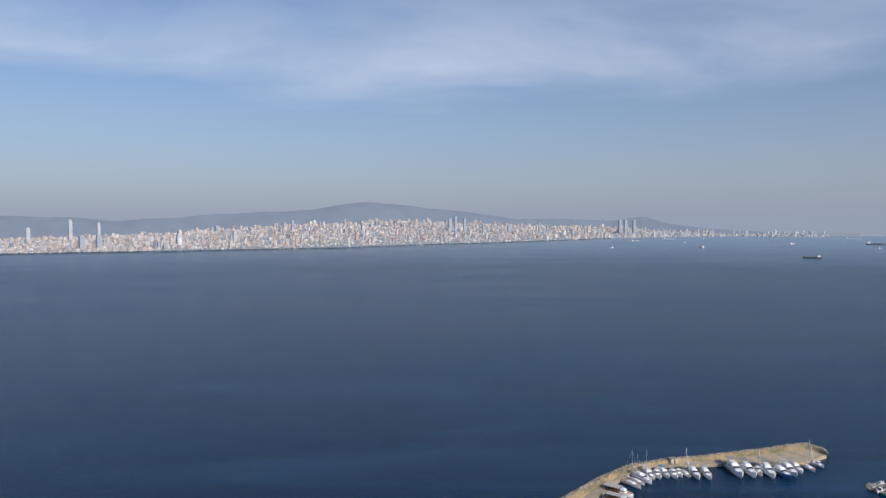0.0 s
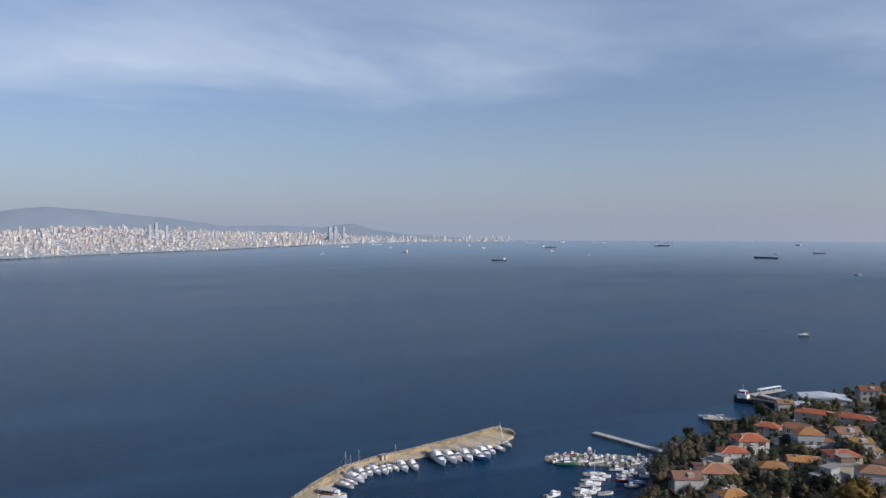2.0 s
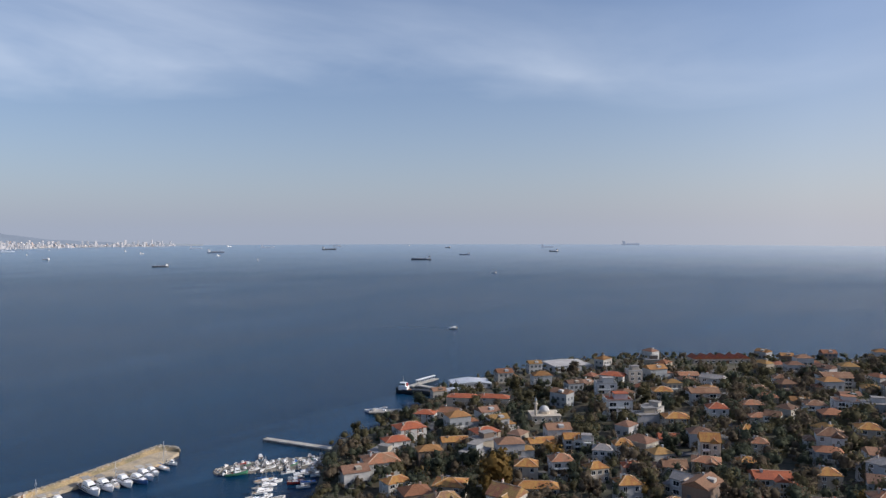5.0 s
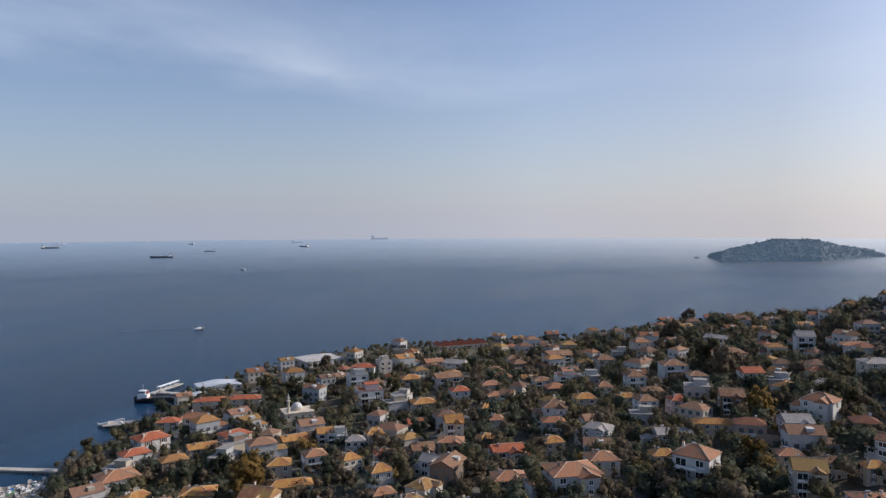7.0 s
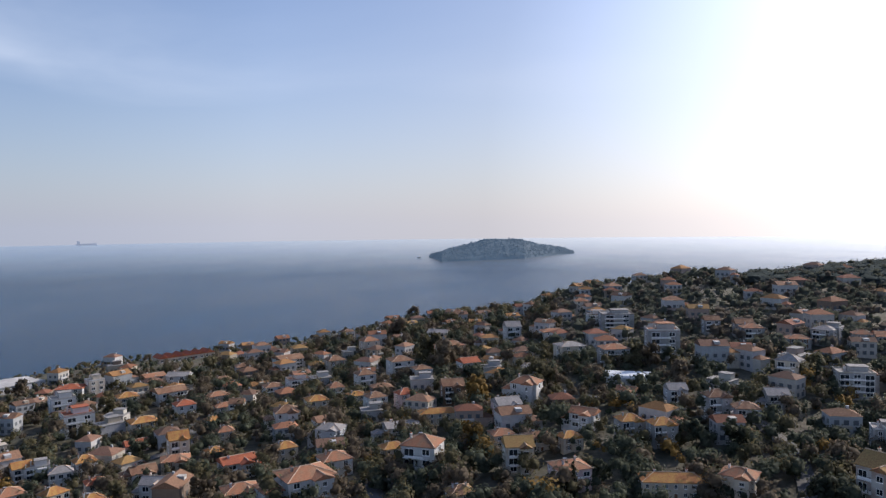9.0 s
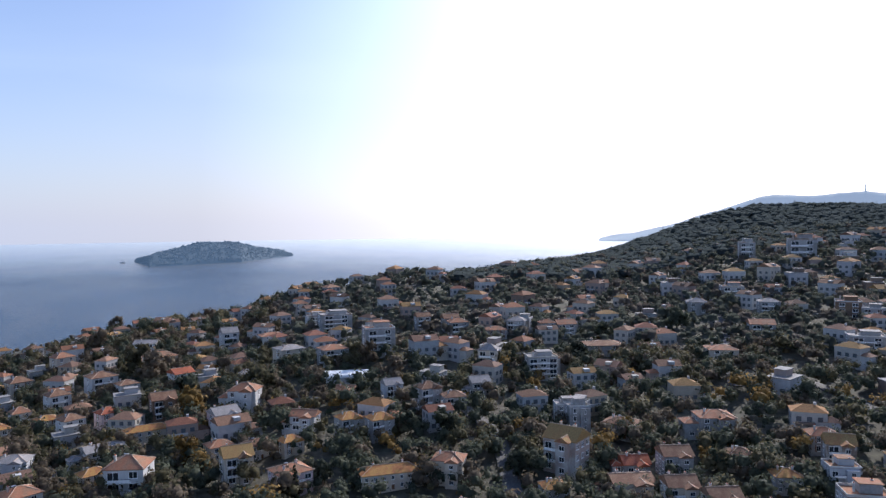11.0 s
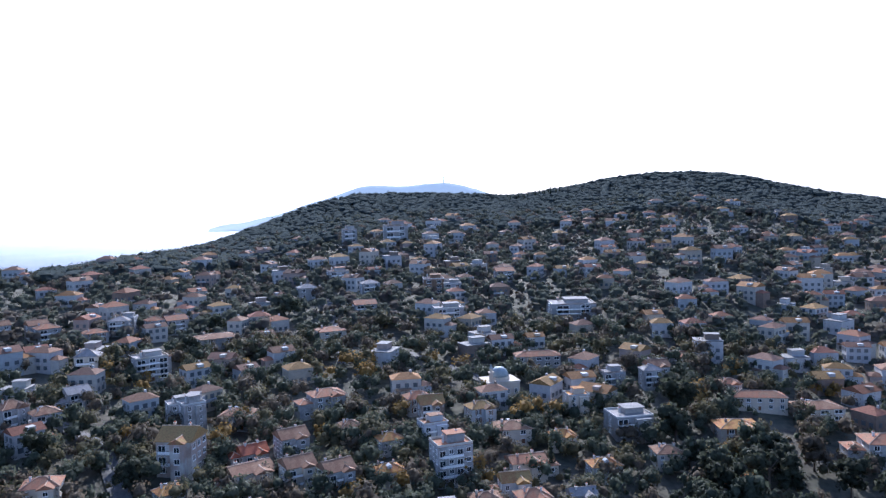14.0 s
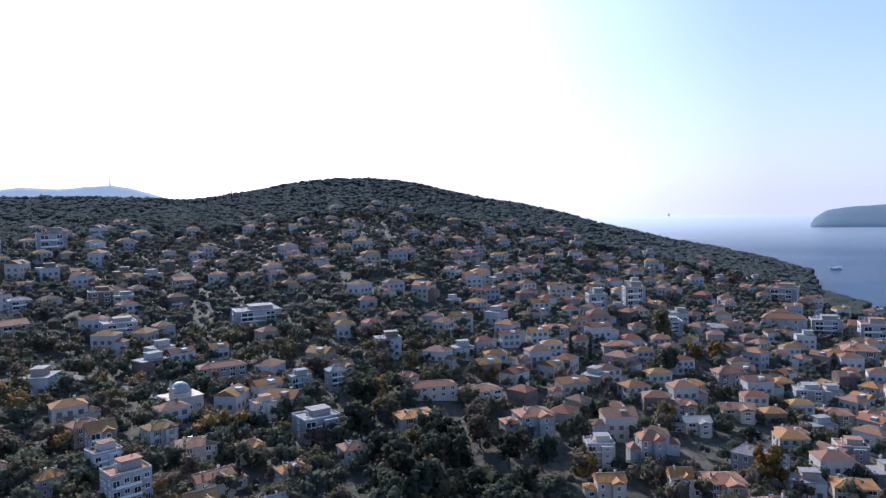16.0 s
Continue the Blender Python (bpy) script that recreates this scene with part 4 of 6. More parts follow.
def make_city():
    rng = random.Random(11)
    b = Build()
    for i in range(9500):
        az = rng.uniform(-34, 27)
        u = rng.random()
        r = city_r(az) + 18 + u * 700
        if r > 4800:
            continue
        z = city_z(az) * (u * 0.97) ** 0.7 - 2
        w = rng.uniform(5, 11) * (1.3 if az > 8 else 1)
        h = rng.uniform(5, 12) + (rng.random() < 0.12) * rng.uniform(4, 16)
        if az > 15:
            h *= 0.8
        p = polar(az, r)
        b.box(p.x, p.y, z - 6, w, rng.uniform(5, 10), h + 6, rng.uniform(0, 1.6))
    # the thinning end of the city along the far point
    end = Build()
    for i in range(420):
        az = 14 + 14 * rng.random() ** 1.3
        p = polar(az, min(city_r(az) + rng.uniform(10, 300), 4820))
        end.box(p.x, p.y, -4, rng.uniform(8, 16), rng.uniform(7, 12), 4 + rng.uniform(10, 26) * (1 - (az - 14) / 20) + rng.random() ** 6 * 30, rng.uniform(0, 1.6))
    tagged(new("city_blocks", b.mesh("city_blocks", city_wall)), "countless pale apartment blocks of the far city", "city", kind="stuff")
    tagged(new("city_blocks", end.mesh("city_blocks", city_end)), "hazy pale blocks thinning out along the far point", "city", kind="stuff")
    # the green strip along the far shore
    cs, rs = [], []
    for i in range(1500):
        az = rng.uniform(-34, 13)
        p = polar(az, city_r(az) + rng.uniform(2, 16))
        cs.append((p.x, p.y, 2.0))
        rs.append(rng.uniform(2.0, 4.5))
    tagged(crown_cloud("shore_trees", leaf_isle, cs, rs, 2, 0.4, 9, lift=1.5, coarse=True), "dark strip of park trees along the far shore", "trees", kind="stuff")


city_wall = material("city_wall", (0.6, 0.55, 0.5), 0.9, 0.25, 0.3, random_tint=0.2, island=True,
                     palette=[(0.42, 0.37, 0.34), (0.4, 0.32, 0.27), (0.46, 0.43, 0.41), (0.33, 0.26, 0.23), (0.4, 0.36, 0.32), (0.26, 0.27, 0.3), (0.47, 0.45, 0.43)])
# a faint emission on the blocks imitates the haze before them
city_haze = city_wall.node_tree.nodes["Principled BSDF"]
city_haze.inputs["Emission Color"].default_value, city_haze.inputs["Emission Strength"].default_value = (0.3, 0.34, 0.42, 1), 0.22
# the farthest blocks get more of the painted haze glow
city_end = glow_material("city_wall_haze_glow", (0.28, 0.26, 0.25), (0.3, 0.34, 0.42), 0.6)
make_city()


def high_rise(az, r, w, d, h, label, mats):
    e = thing("high_rise", label, "tower block", "towers of the far city")
    p = polar(az, r)
    b = Build().box(0, 0, -20, w, d, h + 20)
    part("wall", b, mats[0], e)
    part("roof", Build().box(0, 0, h, w * 0.7, d * 0.7, h * 0.05 + 1.5), mats[0], e)
    e.matrix_world = pose(p.x, p.y, max(2, city_z(az) * 0.5), 0, 0, -az + 20)
    return e


tower_pale = material("pale_tower_cladding", (0.42, 0.44, 0.47), 0.6, 0.2, 0.15)
tower_blue = material("blue_grey_tower_cladding", (0.3, 0.34, 0.4), 0.5, 0.2, 0.15)
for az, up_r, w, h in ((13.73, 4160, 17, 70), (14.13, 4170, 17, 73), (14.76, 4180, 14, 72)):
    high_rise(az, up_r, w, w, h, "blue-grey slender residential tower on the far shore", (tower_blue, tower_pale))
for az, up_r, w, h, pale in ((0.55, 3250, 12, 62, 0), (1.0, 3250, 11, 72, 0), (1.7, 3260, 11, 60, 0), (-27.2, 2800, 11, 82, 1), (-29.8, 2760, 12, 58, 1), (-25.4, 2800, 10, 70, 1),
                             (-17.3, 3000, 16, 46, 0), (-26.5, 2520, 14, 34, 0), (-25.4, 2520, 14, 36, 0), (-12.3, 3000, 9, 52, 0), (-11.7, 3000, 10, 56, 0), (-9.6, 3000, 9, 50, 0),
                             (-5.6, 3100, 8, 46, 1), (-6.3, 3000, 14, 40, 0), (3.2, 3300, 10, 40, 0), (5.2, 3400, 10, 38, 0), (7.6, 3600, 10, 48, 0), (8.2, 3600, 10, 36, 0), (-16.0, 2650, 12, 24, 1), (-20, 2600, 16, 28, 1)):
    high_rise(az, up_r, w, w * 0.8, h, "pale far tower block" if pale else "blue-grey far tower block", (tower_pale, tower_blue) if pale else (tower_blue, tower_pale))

# ---- lanes ----
def lane(name, pts, width, mat=None, label="narrow grey asphalt lane between houses"):
    b = Build()
    line = []
    for (a0, r0), (a1, r1) in zip(pts, pts[1:]):
        p0, p1 = polar(a0, r0), polar(a1, r1)
        n = max(2, int((p1 - p0).length / 6))
        line += [p0.lerp(p1, i / n) for i in range(n)]
    line.append(polar(*pts[-1]))
    left, right = [], []
    for i, p in enumerate(line):
        d = (line[min(i + 1, len(line) - 1)] - line[max(i - 1, 0)]).normalized()
        q = Vector((-d.y, d.x, 0)) * width / 2
        z = max(height(p.x, p.y), height(p.x + q.x, p.y + q.y), height(p.x - q.x, p.y - q.y)) + 0.25
        for lst, s in ((left, 1), (right, -1)):
            lst.append((p.x + q.x * s, p.y + q.y * s, z))
        claim(p.x, p.y, width / 2 - 0.5)
    n = len(line)
    low = [(x, y, z - 1.5) for x, y, z in left + right]
    b.add(left + right + low, [(i, n + i, n + i + 1, i + 1) for i in range(n - 1)] + [(i + 1, 2 * n + i + 1, 2 * n + i, i) for i in range(n - 1)] +
          [(n + i, 3 * n + i, 3 * n + i + 1, n + i + 1) for i in range(n - 1)])
    tagged(new(name, b.mesh(name, mat or asphalt)), label, "lane", kind="structure")


lane("road", [(70.5, 225), (70, 300), (69.6, 420), (68.5, 520)], 5)
lane("road", [(84.5, 150), (83.4, 215), (82.6, 262), (80.5, 320)], 5)
lane("road", [(117.5, 165), (116.2, 200), (115.2, 232), (112, 262), (100, 285)], 5)
lane("road", [(133, 290), (132.2, 360), (131.5, 440), (129, 520)], 5)
lane("road", [(128.4, 520), (128.0, 560)], 6, concrete, "pale concrete track on the hillside")
lane("road", [(150, 240), (146, 262), (138, 300)], 5)
lane("road", [(45, 300), (47.5, 350), (51.5, 410), (57, 470)], 5)
lane("road", [(50, 260), (60, 290), (70, 312), (82, 312)], 4.5)


def shore_strip():
    b = Build()
    azs = np.arange(39.5, 84, 0.5)
    vs = []
    for a in azs:
        for dr, z in ((-9, 1.9), (-4, 1.5), (1.5, 0.9), (6, -1.5)):
            vs.append(polar(a, shore_r(a) + dr, z + 0.3))
    b.add(vs, [(i * 4 + j, i * 4 + j + 1, i * 4 + j + 5, i * 4 + j + 4) for i in range(len(azs) - 1) for j in range(3)])
    tagged(new("beach", b.mesh("beach", sand, True)), "narrow strip of pale sand and gravel along the water", "shore", kind="structure")


flat_white = material("white_roof_membrane", (0.44, 0.43, 0.41), 0.8, 0.6, 0.15, second=(0.36, 0.34, 0.32), second_scale=0.2)
metal_roof = material("pale_metal_roof", (0.5, 0.53, 0.57), 0.5, 1.0, 0.1, second=(0.42, 0.45, 0.5), second_scale=0.2)
shore_strip()


# ---- the harbour ----
OUTER = [(-30, 74), (-19, 134), (6, 194), (26, 230), (43.7, 252), (60, 271), (75, 285), (91, 291.5), (107, 295.5), (122, 300), (136, 304.5), (151, 310.5), (158, 312), (161.5, 305), (161, 300.5)]
QUAY = [(-12, 70), (-3, 126), (21, 184), (38, 226), (52.5, 250), (63, 266.5), (77, 282.5), (90, 287.5), (105, 288.6), (119, 289.8), (131, 287.5), (143, 289), (153, 294.5), (158, 298), (160, 299)]


def breakwater():
    rings, path = [], []
    for (ox, oy), (qx, qy) in zip(OUTER, QUAY):
        o, q = Vector((ox, oy, 0)), Vector((qx, qy, 0))
        u = (o - q).normalized()
        w = (o - q).length
        k = 1.0 if w < 18 else 1.3
        rings.append([o + u * 6 + Vector((0, 0, -2)), o + u * 2.2 + Vector((0, 0, 1.3)), o + Vector((0, 0, 2.7)), o - u * 1.6 * k + Vector((0, 0, 2.6)),
                      o - u * min(4.0 * k, w * 0.55) + Vector((0, 0, 1.5))])
        path.append([o - u * min(3.6 * k, w * 0.5) + Vector((0, 0, 1.45)), q + u * 0.5 + Vector((0, 0, 1.25)), q + u * 0.5 + Vector((0, 0, -2))])
    e = thing("breakwater", "curved harbour breakwater of rubble stone with a sandy crest", "breakwater")
    part("mound", Build().loft(rings, closed=False, cap=False), [sand], e, "sandy rubble core", True)
    part("quay", Build().loft(path, closed=False, cap=False), [quay_mat], e, "pale concrete quay")
    rng = random.Random(5)
    b = Build()
    for a, c in zip(rings, rings[1:]):
        n = int((c[1] - a[1]).length * 26)
        for i in range(n):
            t = rng.random()
            row = rng.choice((0, 0, 0, 1, 1, 1, 1, 2))
            s = rng.random()
            p0 = a[row].lerp(a[row + 1], s)
            p1 = c[row].lerp(c[row + 1], s)
            p = p0.lerp(p1, t)
            h = rng.uniform(0.22, 0.62)
            vs = []
            for z in (-1, 1):
                for dx, dy in ((-1, -1), (1, -1), (1, 1), (-1, 1)):
                    v = Vector((dx, dy, z)) * h * rng.uniform(0.6, 1.05)
                    vs.append(p + Vector((v.x * 0.8, v.y * 0.8, v.z * 0.55)))
            b.add(vs, [(3, 2, 1, 0), (4, 5, 6, 7), (0, 1, 5, 4), (1, 2, 6, 5), (2, 3, 7, 6), (3, 0, 4, 7)])
    tagged(part("rubble", b, rock_mat, e, "grey rubble stones"), kind="stuff")
    # low shed and gear on the quay
    for x, y, w, d, h, mt, words in ((93, 290, 3.0, 2.2, 2.0, cream_wall, "small cream store hut on the quay"),):
        s = thing("store_hut", words, "hut")
        part("wall", Build().box(0, 0, 0, w, d, h), mt, s)
        part("roof", Build().box(0, 0, h, w + 0.4, d + 0.4, 0.15), flat_roof_mat, s)
        part("door", Build().box(0, -d / 2, 0, 0.9, 0.08, 1.9), wood, s)
        s.matrix_world = pose(x, y, 1.4, 0, 0, 20)


mole_mat = material("mole_earth", (0.2, 0.185, 0.16), 0.95, 0.9, 0.3, 0.4, second=(0.13, 0.125, 0.105), second_scale=0.25)
quay_mat = material("quay_concrete", (0.46, 0.37, 0.25), 0.9, 0.8, 0.15, 0.2, second=(0.3, 0.26, 0.2), second_scale=0.15)
rock_mat = material("rubble_rock", (0.34, 0.3, 0.24), 0.9, 1.5, 0.3, 0.4, random_tint=0.5, island=True)
breakwater()

hull_white = material("white_hull_gelcoat", (0.8, 0.8, 0.8), 0.25, 2.0, 0.04)
hull_blue = material("blue_hull_paint", (0.05, 0.12, 0.3), 0.35, 2.0, 0.1)
hull_dark = material("black_hull_paint", (0.03, 0.035, 0.04), 0.45, 1.0, 0.3)
hull_green = material("green_hull_paint", (0.06, 0.2, 0.12), 0.5, 2.0, 0.1)
hull_red = material("red_hull_paint", (0.35, 0.05, 0.04), 0.4, 2.0, 0.1)
teak = material("teak_deck", (0.42, 0.28, 0.16), 0.7, 5.0, 0.15)
faded_deck = material("faded_boat_deck", (0.36, 0.34, 0.31), 0.8, 3.0, 0.25, random_tint=0.4)
tarp_blue = material("blue_tarpaulin", (0.03, 0.16, 0.45), 0.6, 1.5, 0.2)


def hull(L, B, H, sheer=0.5, mi=0):
    b = Build()
    rings = []
    for u, wd, kl in ((0, 0.88, 0.25), (0.12, 0.96, 0.15), (0.35, 1.0, 0.05), (0.6, 0.96, 0.1), (0.78, 0.8, 0.22), (0.9, 0.52, 0.45), (0.97, 0.22, 0.7), (1.0, 0.05, 0.9)):
        x = (u - 0.5) * L
        top = H + sheer * u * u
        w = B / 2 * wd
        rings.append([(x, -w, top), (x, -w * 0.86, top * 0.35), (x, -w * 0.35, -0.3 + kl * 0.5), (x, w * 0.35, -0.3 + kl * 0.5), (x, w * 0.86, top * 0.35), (x, w, top)])
    b.loft(rings, mi, closed=False, cap=False)
    b.add(rings[0], [(0, 1, 2, 3, 4, 5)], mi)
    deck = Build()
    k = len(rings)
    deck.add([r[0][:2] + (r[0][2] - 0.12,) for r in rings] + [r[5][:2] + (r[5][2] - 0.12,) for r in rings], [(i, i + 1, k + i + 1, k + i) for i in range(k - 1)])
    return b, deck


def wedge(x0, x1, w, z0, z1, slope=0.6, back=0.15):
    """A cabin with raked front and back."""
    a, c = w / 2, w / 2 * 0.82
    return Build().add([(x0, -a, z0), (x1, -a * 0.9, z0), (x1, a * 0.9, z0), (x0, a, z0), (x0 + back, -c, z1), (x1 - slope, -c * 0.85, z1), (x1 - slope, c * 0.85, z1), (x0 + back, c, z1)],
                       [(3, 2, 1, 0), (4, 5, 6, 7), (0, 1, 5, 4), (1, 2, 6, 5), (2, 3, 7, 6), (3, 0, 4, 7)])


def motor_yacht(paint=None, words="white motor yacht with a dark windscreen", top=None):
    e = thing("motor_yacht", words, "boat", "boats in the harbour")
    b, d = hull(11.5, 3.8, 1.3, 0.7)
    part("hull", b, paint or hull_white, e, smooth=False)
    part("deck", d, faded_deck, e, "weathered grey deck")
    part("rubbing_strake", Build().box(-1.6, 1.86, 1.02, 7.6, 0.08, 0.16).box(-1.6, -1.86, 1.02, 7.6, 0.08, 0.16), dark_metal, e)
    part("foredeck", wedge(1.6, 4.7, 2.3, 1.5, 1.95, 1.4, 0.2), hull_white, e)
    part("cabin", wedge(-3.0, 2.6, 2.9, 1.25, 2.5, 1.5), hull_white, e)
    part("windscreen", wedge(-2.3, 2.2, 2.74, 1.72, 2.32, 0.8, 0.1), glass, e, "dark wraparound windows")
    part("flybridge", wedge(-2.7, 0.4, 2.2, 2.5, 2.95, 0.5), hull_white, e)
    part("cockpit", Build().box(-4.1, 0, 1.2, 2.0, 2.7, 0.08), teak, e, "teak cockpit sole")
    part("sunpad", Build().box(-4.9, 0, 1.24, 0.7, 2.2, 0.4), faded_deck, e)
    part("awning", Build().box(-3.6, 0, 3.35, 3.0, 2.5, 0.08).tube((-2.4, 1.1, 2.5), (-2.4, 1.1, 3.35), 0.04, 0.04, 4).tube((-2.4, -1.1, 2.5), (-2.4, -1.1, 3.35), 0.04, 0.04, 4)
         .tube((-4.9, 1.1, 1.4), (-4.9, 1.1, 3.35), 0.04, 0.04, 4).tube((-4.9, -1.1, 1.4), (-4.9, -1.1, 3.35), 0.04, 0.04, 4), top or faded_deck, e, "cloth sun awning on posts")
    part("rail", Build().tube((0.5, -1.75, 2.1), (4.6, -0.8, 2.5), 0.03, 0.03, 4).tube((0.5, 1.75, 2.1), (4.6, 0.8, 2.5), 0.03, 0.03, 4).tube((4.6, -0.8, 2.5), (5.6, 0, 2.6), 0.03, 0.03, 4).tube((4.6, 0.8, 2.5), (5.6, 0, 2.6), 0.03, 0.03, 4), steel, e)
    return e


def barge():
    e = thing("excursion_boat", "beamy white excursion boat under a grey awning", "boat", "boats in the harbour")
    b, d = hull(12.5, 4.4, 1.2, 0.9)
    part("hull", b, hull_white, e)
    part("deck", d, teak, e)
    part("wheelhouse", wedge(1.2, 3.4, 2.6, 1.3, 3.0, 0.5), hull_white, e)
    part("windscreen", wedge(1.3, 3.2, 2.5, 2.1, 2.75, 0.3), glass, e)
    part("awning", Build().box(-2.2, 0, 3.1, 6.6, 3.6, 0.1), faded_deck, e, "long grey awning")
    for x in (-5.2, -2.2, 0.8):
        for y in (-1.6, 1.6):
            part("post", Build().box(x, y, 1.2, 0.08, 0.08, 1.9), steel, e)
    part("bench", Build().box(-2.2, 1.3, 1.2, 5.6, 0.5, 0.45).box(-2.2, -1.3, 1.2, 5.6, 0.5, 0.45), wood, e)
    return e


def sail_boat():
    e = thing("sailing_boat", "white sailing boat with a bare tall mast", "boat", "boats in the harbour")
    b, d = hull(10, 3.0, 1.0, 0.4)
    part("hull", b, hull_white, e)
    part("deck", d, teak, e)
    part("cabin", wedge(-1.6, 2.6, 1.9, 0.95, 1.5, 1.2), hull_white, e)
    m = part("mast", Build().tube((0.8, 0, 1.0), (0.8, 0, 13.0), 0.11, 0.07), steel, e, "tall bare alloy mast")
    part("boom", Build().tube((0.8, 0, 2.4), (-3.4, 0, 2.4), 0.14, 0.12), tarp_blue, e, "boom with furled blue sail")
    part("rigging", Build().tube((0.8, 0, 12.8), (4.9, 0, 1.4), 0.03, 0.03, 4).tube((0.8, 0, 12.8), (-4.8, 0, 1.1), 0.03, 0.03, 4).tube((0.8, 0, 9), (0.8, 1.4, 1.2), 0.03, 0.03, 4).tube((0.8, 0, 9), (0.8, -1.4, 1.2), 0.03, 0.03, 4), steel, e)
    return e


def small_boat(paint, words, cabin=True, cover=None):
    e = thing("fishing_boat", words, "boat", "boats in the harbour")
    b, d = hull(6, 2.1, 0.8, 0.5)
    part("hull", b, paint, e)
    part("deck", d, cover or faded_deck, e)
    part("thwart", Build().box(-1.2, 0, 0.72, 0.4, 1.8, 0.12), wood, e)
    if cabin:
        part("cabin", wedge(-0.6, 1.2, 1.3, 0.75, 1.9, 0.4), hull_white, e)
        part("windscreen", wedge(-0.4, 1.12, 1.22, 1.35, 1.75, 0.25), glass, e)
    part("engine", Build().box(-3.0, 0, 0.4, 0.4, 0.4, 0.9), dark_metal, e)
    return e


KINDS = {"yacht": motor_yacht(), "yacht_blue": motor_yacht(hull_blue, "motor yacht with a dark blue hull and white cabin"), "sail": sail_boat(), "barge": barge(), "yacht_blue_top": motor_yacht(None, "white motor yacht under a blue awning", tarp_blue),
         "white": small_boat(hull_white, "small white fishing boat with a wheelhouse"), "open": small_boat(hull_white, "small open white boat", False),
         "green": small_boat(hull_green, "small green fishing boat with a wheelhouse"), "red": small_boat(hull_red, "small red-hulled fishing boat with a wheelhouse"),
         "cover": small_boat(hull_white, "small boat under a blue tarpaulin", False, tarp_blue)}


def boat(kind, x, y, turn, s=1.0, z=0.0):
    return copy_thing(KINDS[kind], pose(x, y, z - 0.1, 0, 0, turn) @ Matrix.Diagonal((s, s, s, 1)))


rng = random.Random(12)
# moored stern-to along the breakwater
for k, x, y, turn, s in (("sail", 70.6, 269.6, -59, 1.05), ("yacht", 76.1, 274.5, -63, 1.0), ("yacht", 80.0, 278.8, -76, 0.9), ("white", 83.2, 279.1, -84, 1.4), ("yacht_blue_top", 86.4, 280.2, -82, 0.8),
                         ("white", 89.5, 279.1, -85, 1.45), ("white", 92.2, 280.7, -85, 1.3), ("yacht", 98.2, 280.1, -87, 0.95), ("yacht", 102.7, 279.6, -88, 0.9), ("yacht", 115.4, 283.4, -88, 1.3),
                         ("yacht", 120.6, 283.1, -88, 1.2), ("white", 124.2, 283.0, -92, 1.4), ("yacht", 127.8, 282.0, -90, 1.15), ("yacht_blue", 132.6, 280.4, -83, 1.1), ("yacht", 136.6, 283.2, -92, 1.1),
                         ("yacht", 141.0, 285.6, -90, 0.9), ("sail", 146.4, 287.4, -79, 0.95), ("white", 152.1, 290.6, -77, 1.1), ("barge", 63.6, 260.0, -43, 1.0), ("barge", 62.0, 252.8, -35, 0.85),
                         ("sail", 78.2, 276.8, -70, 0.9), ("sail", 95.0, 280.6, -86, 0.85), ("sail", 124.0, 281.6, -90, 0.8), ("sail", 73.4, 272.3, -60, 0.85)):
    boat(k, x, y, turn + rng.uniform(-4, 4), s * rng.uniform(0.96, 1.03))
# small craft hauled out on a low mole of earth and rubble
stage = thing("landing_stage", "low mole of grey earth and rubble crowded with small boats", "jetty")
edge = [(-20, -4.5), (-12, -6.5), (-3, -7.5), (7, -7), (16, -8), (25, -9), (33, -8), (36, 2), (30, 7), (20, 6.2), (10, 7.2), (0, 6.4), (-9, 5.8), (-17, 4.0), (-21, 0.5)]
q = Build()
q.loft([[(x * 1.04, y * 1.12, -1.5) for x, y in edge], [(x, y, 0.35) for x, y in edge], [(x * 0.93, y * 0.82, 0.62) for x, y in edge], [(x * 0.4, y * 0.3, 0.7) for x, y in edge]])
part("mound", q, mole_mat, stage, "grey earth and gravel")
q = Build()
for i in range(len(edge)):
    (x0, y0), (x1, y1) = edge[i], edge[(i + 1) % len(edge)]
    for k in range(11):
        u = rng.random()
        q.box(x0 + (x1 - x0) * u + rng.uniform(-0.5, 0.5), y0 + (y1 - y0) * u + rng.uniform(-0.5, 0.5), -0.4, rng.uniform(0.5, 1.1), rng.uniform(0.5, 1.0), rng.uniform(0.6, 1.05), rng.uniform(0, 3), taper=0.7)
tagged(part("rubble", q, rock_mat, stage, "rubble stones at the water line"), kind="stuff")
stage.matrix_world = pose(177, 258, 0, 0, 0, -30)
ca, sa = math.cos(radians(-30)), math.sin(radians(-30))
laid = []
for i in range(400):
    u, v = rng.uniform(-19, 33), rng.uniform(-6.2, 5.2)
    if len(laid) >= 50 or any((u - a) ** 2 + ((v - c) * 1.0) ** 2 < 2.5 ** 2 for a, c in laid):
        continue
    laid.append((u, v))
    k = "cover" if len(laid) in (9, 31, 40) else rng.choice(("white", "open", "open", "white", "green", "open", "red", "open"))
    boat(k, 177 + u * ca - v * sa, 258 + u * sa + v * ca, -30 + rng.choice((70, 90, 110, 60, 250, 20)) + rng.uniform(-12, 12), rng.uniform(0.6, 0.9), 0.62)
boat("green", 163, 258, -27, 1.5)
boat("white", 182, 269, 60, 1.0)
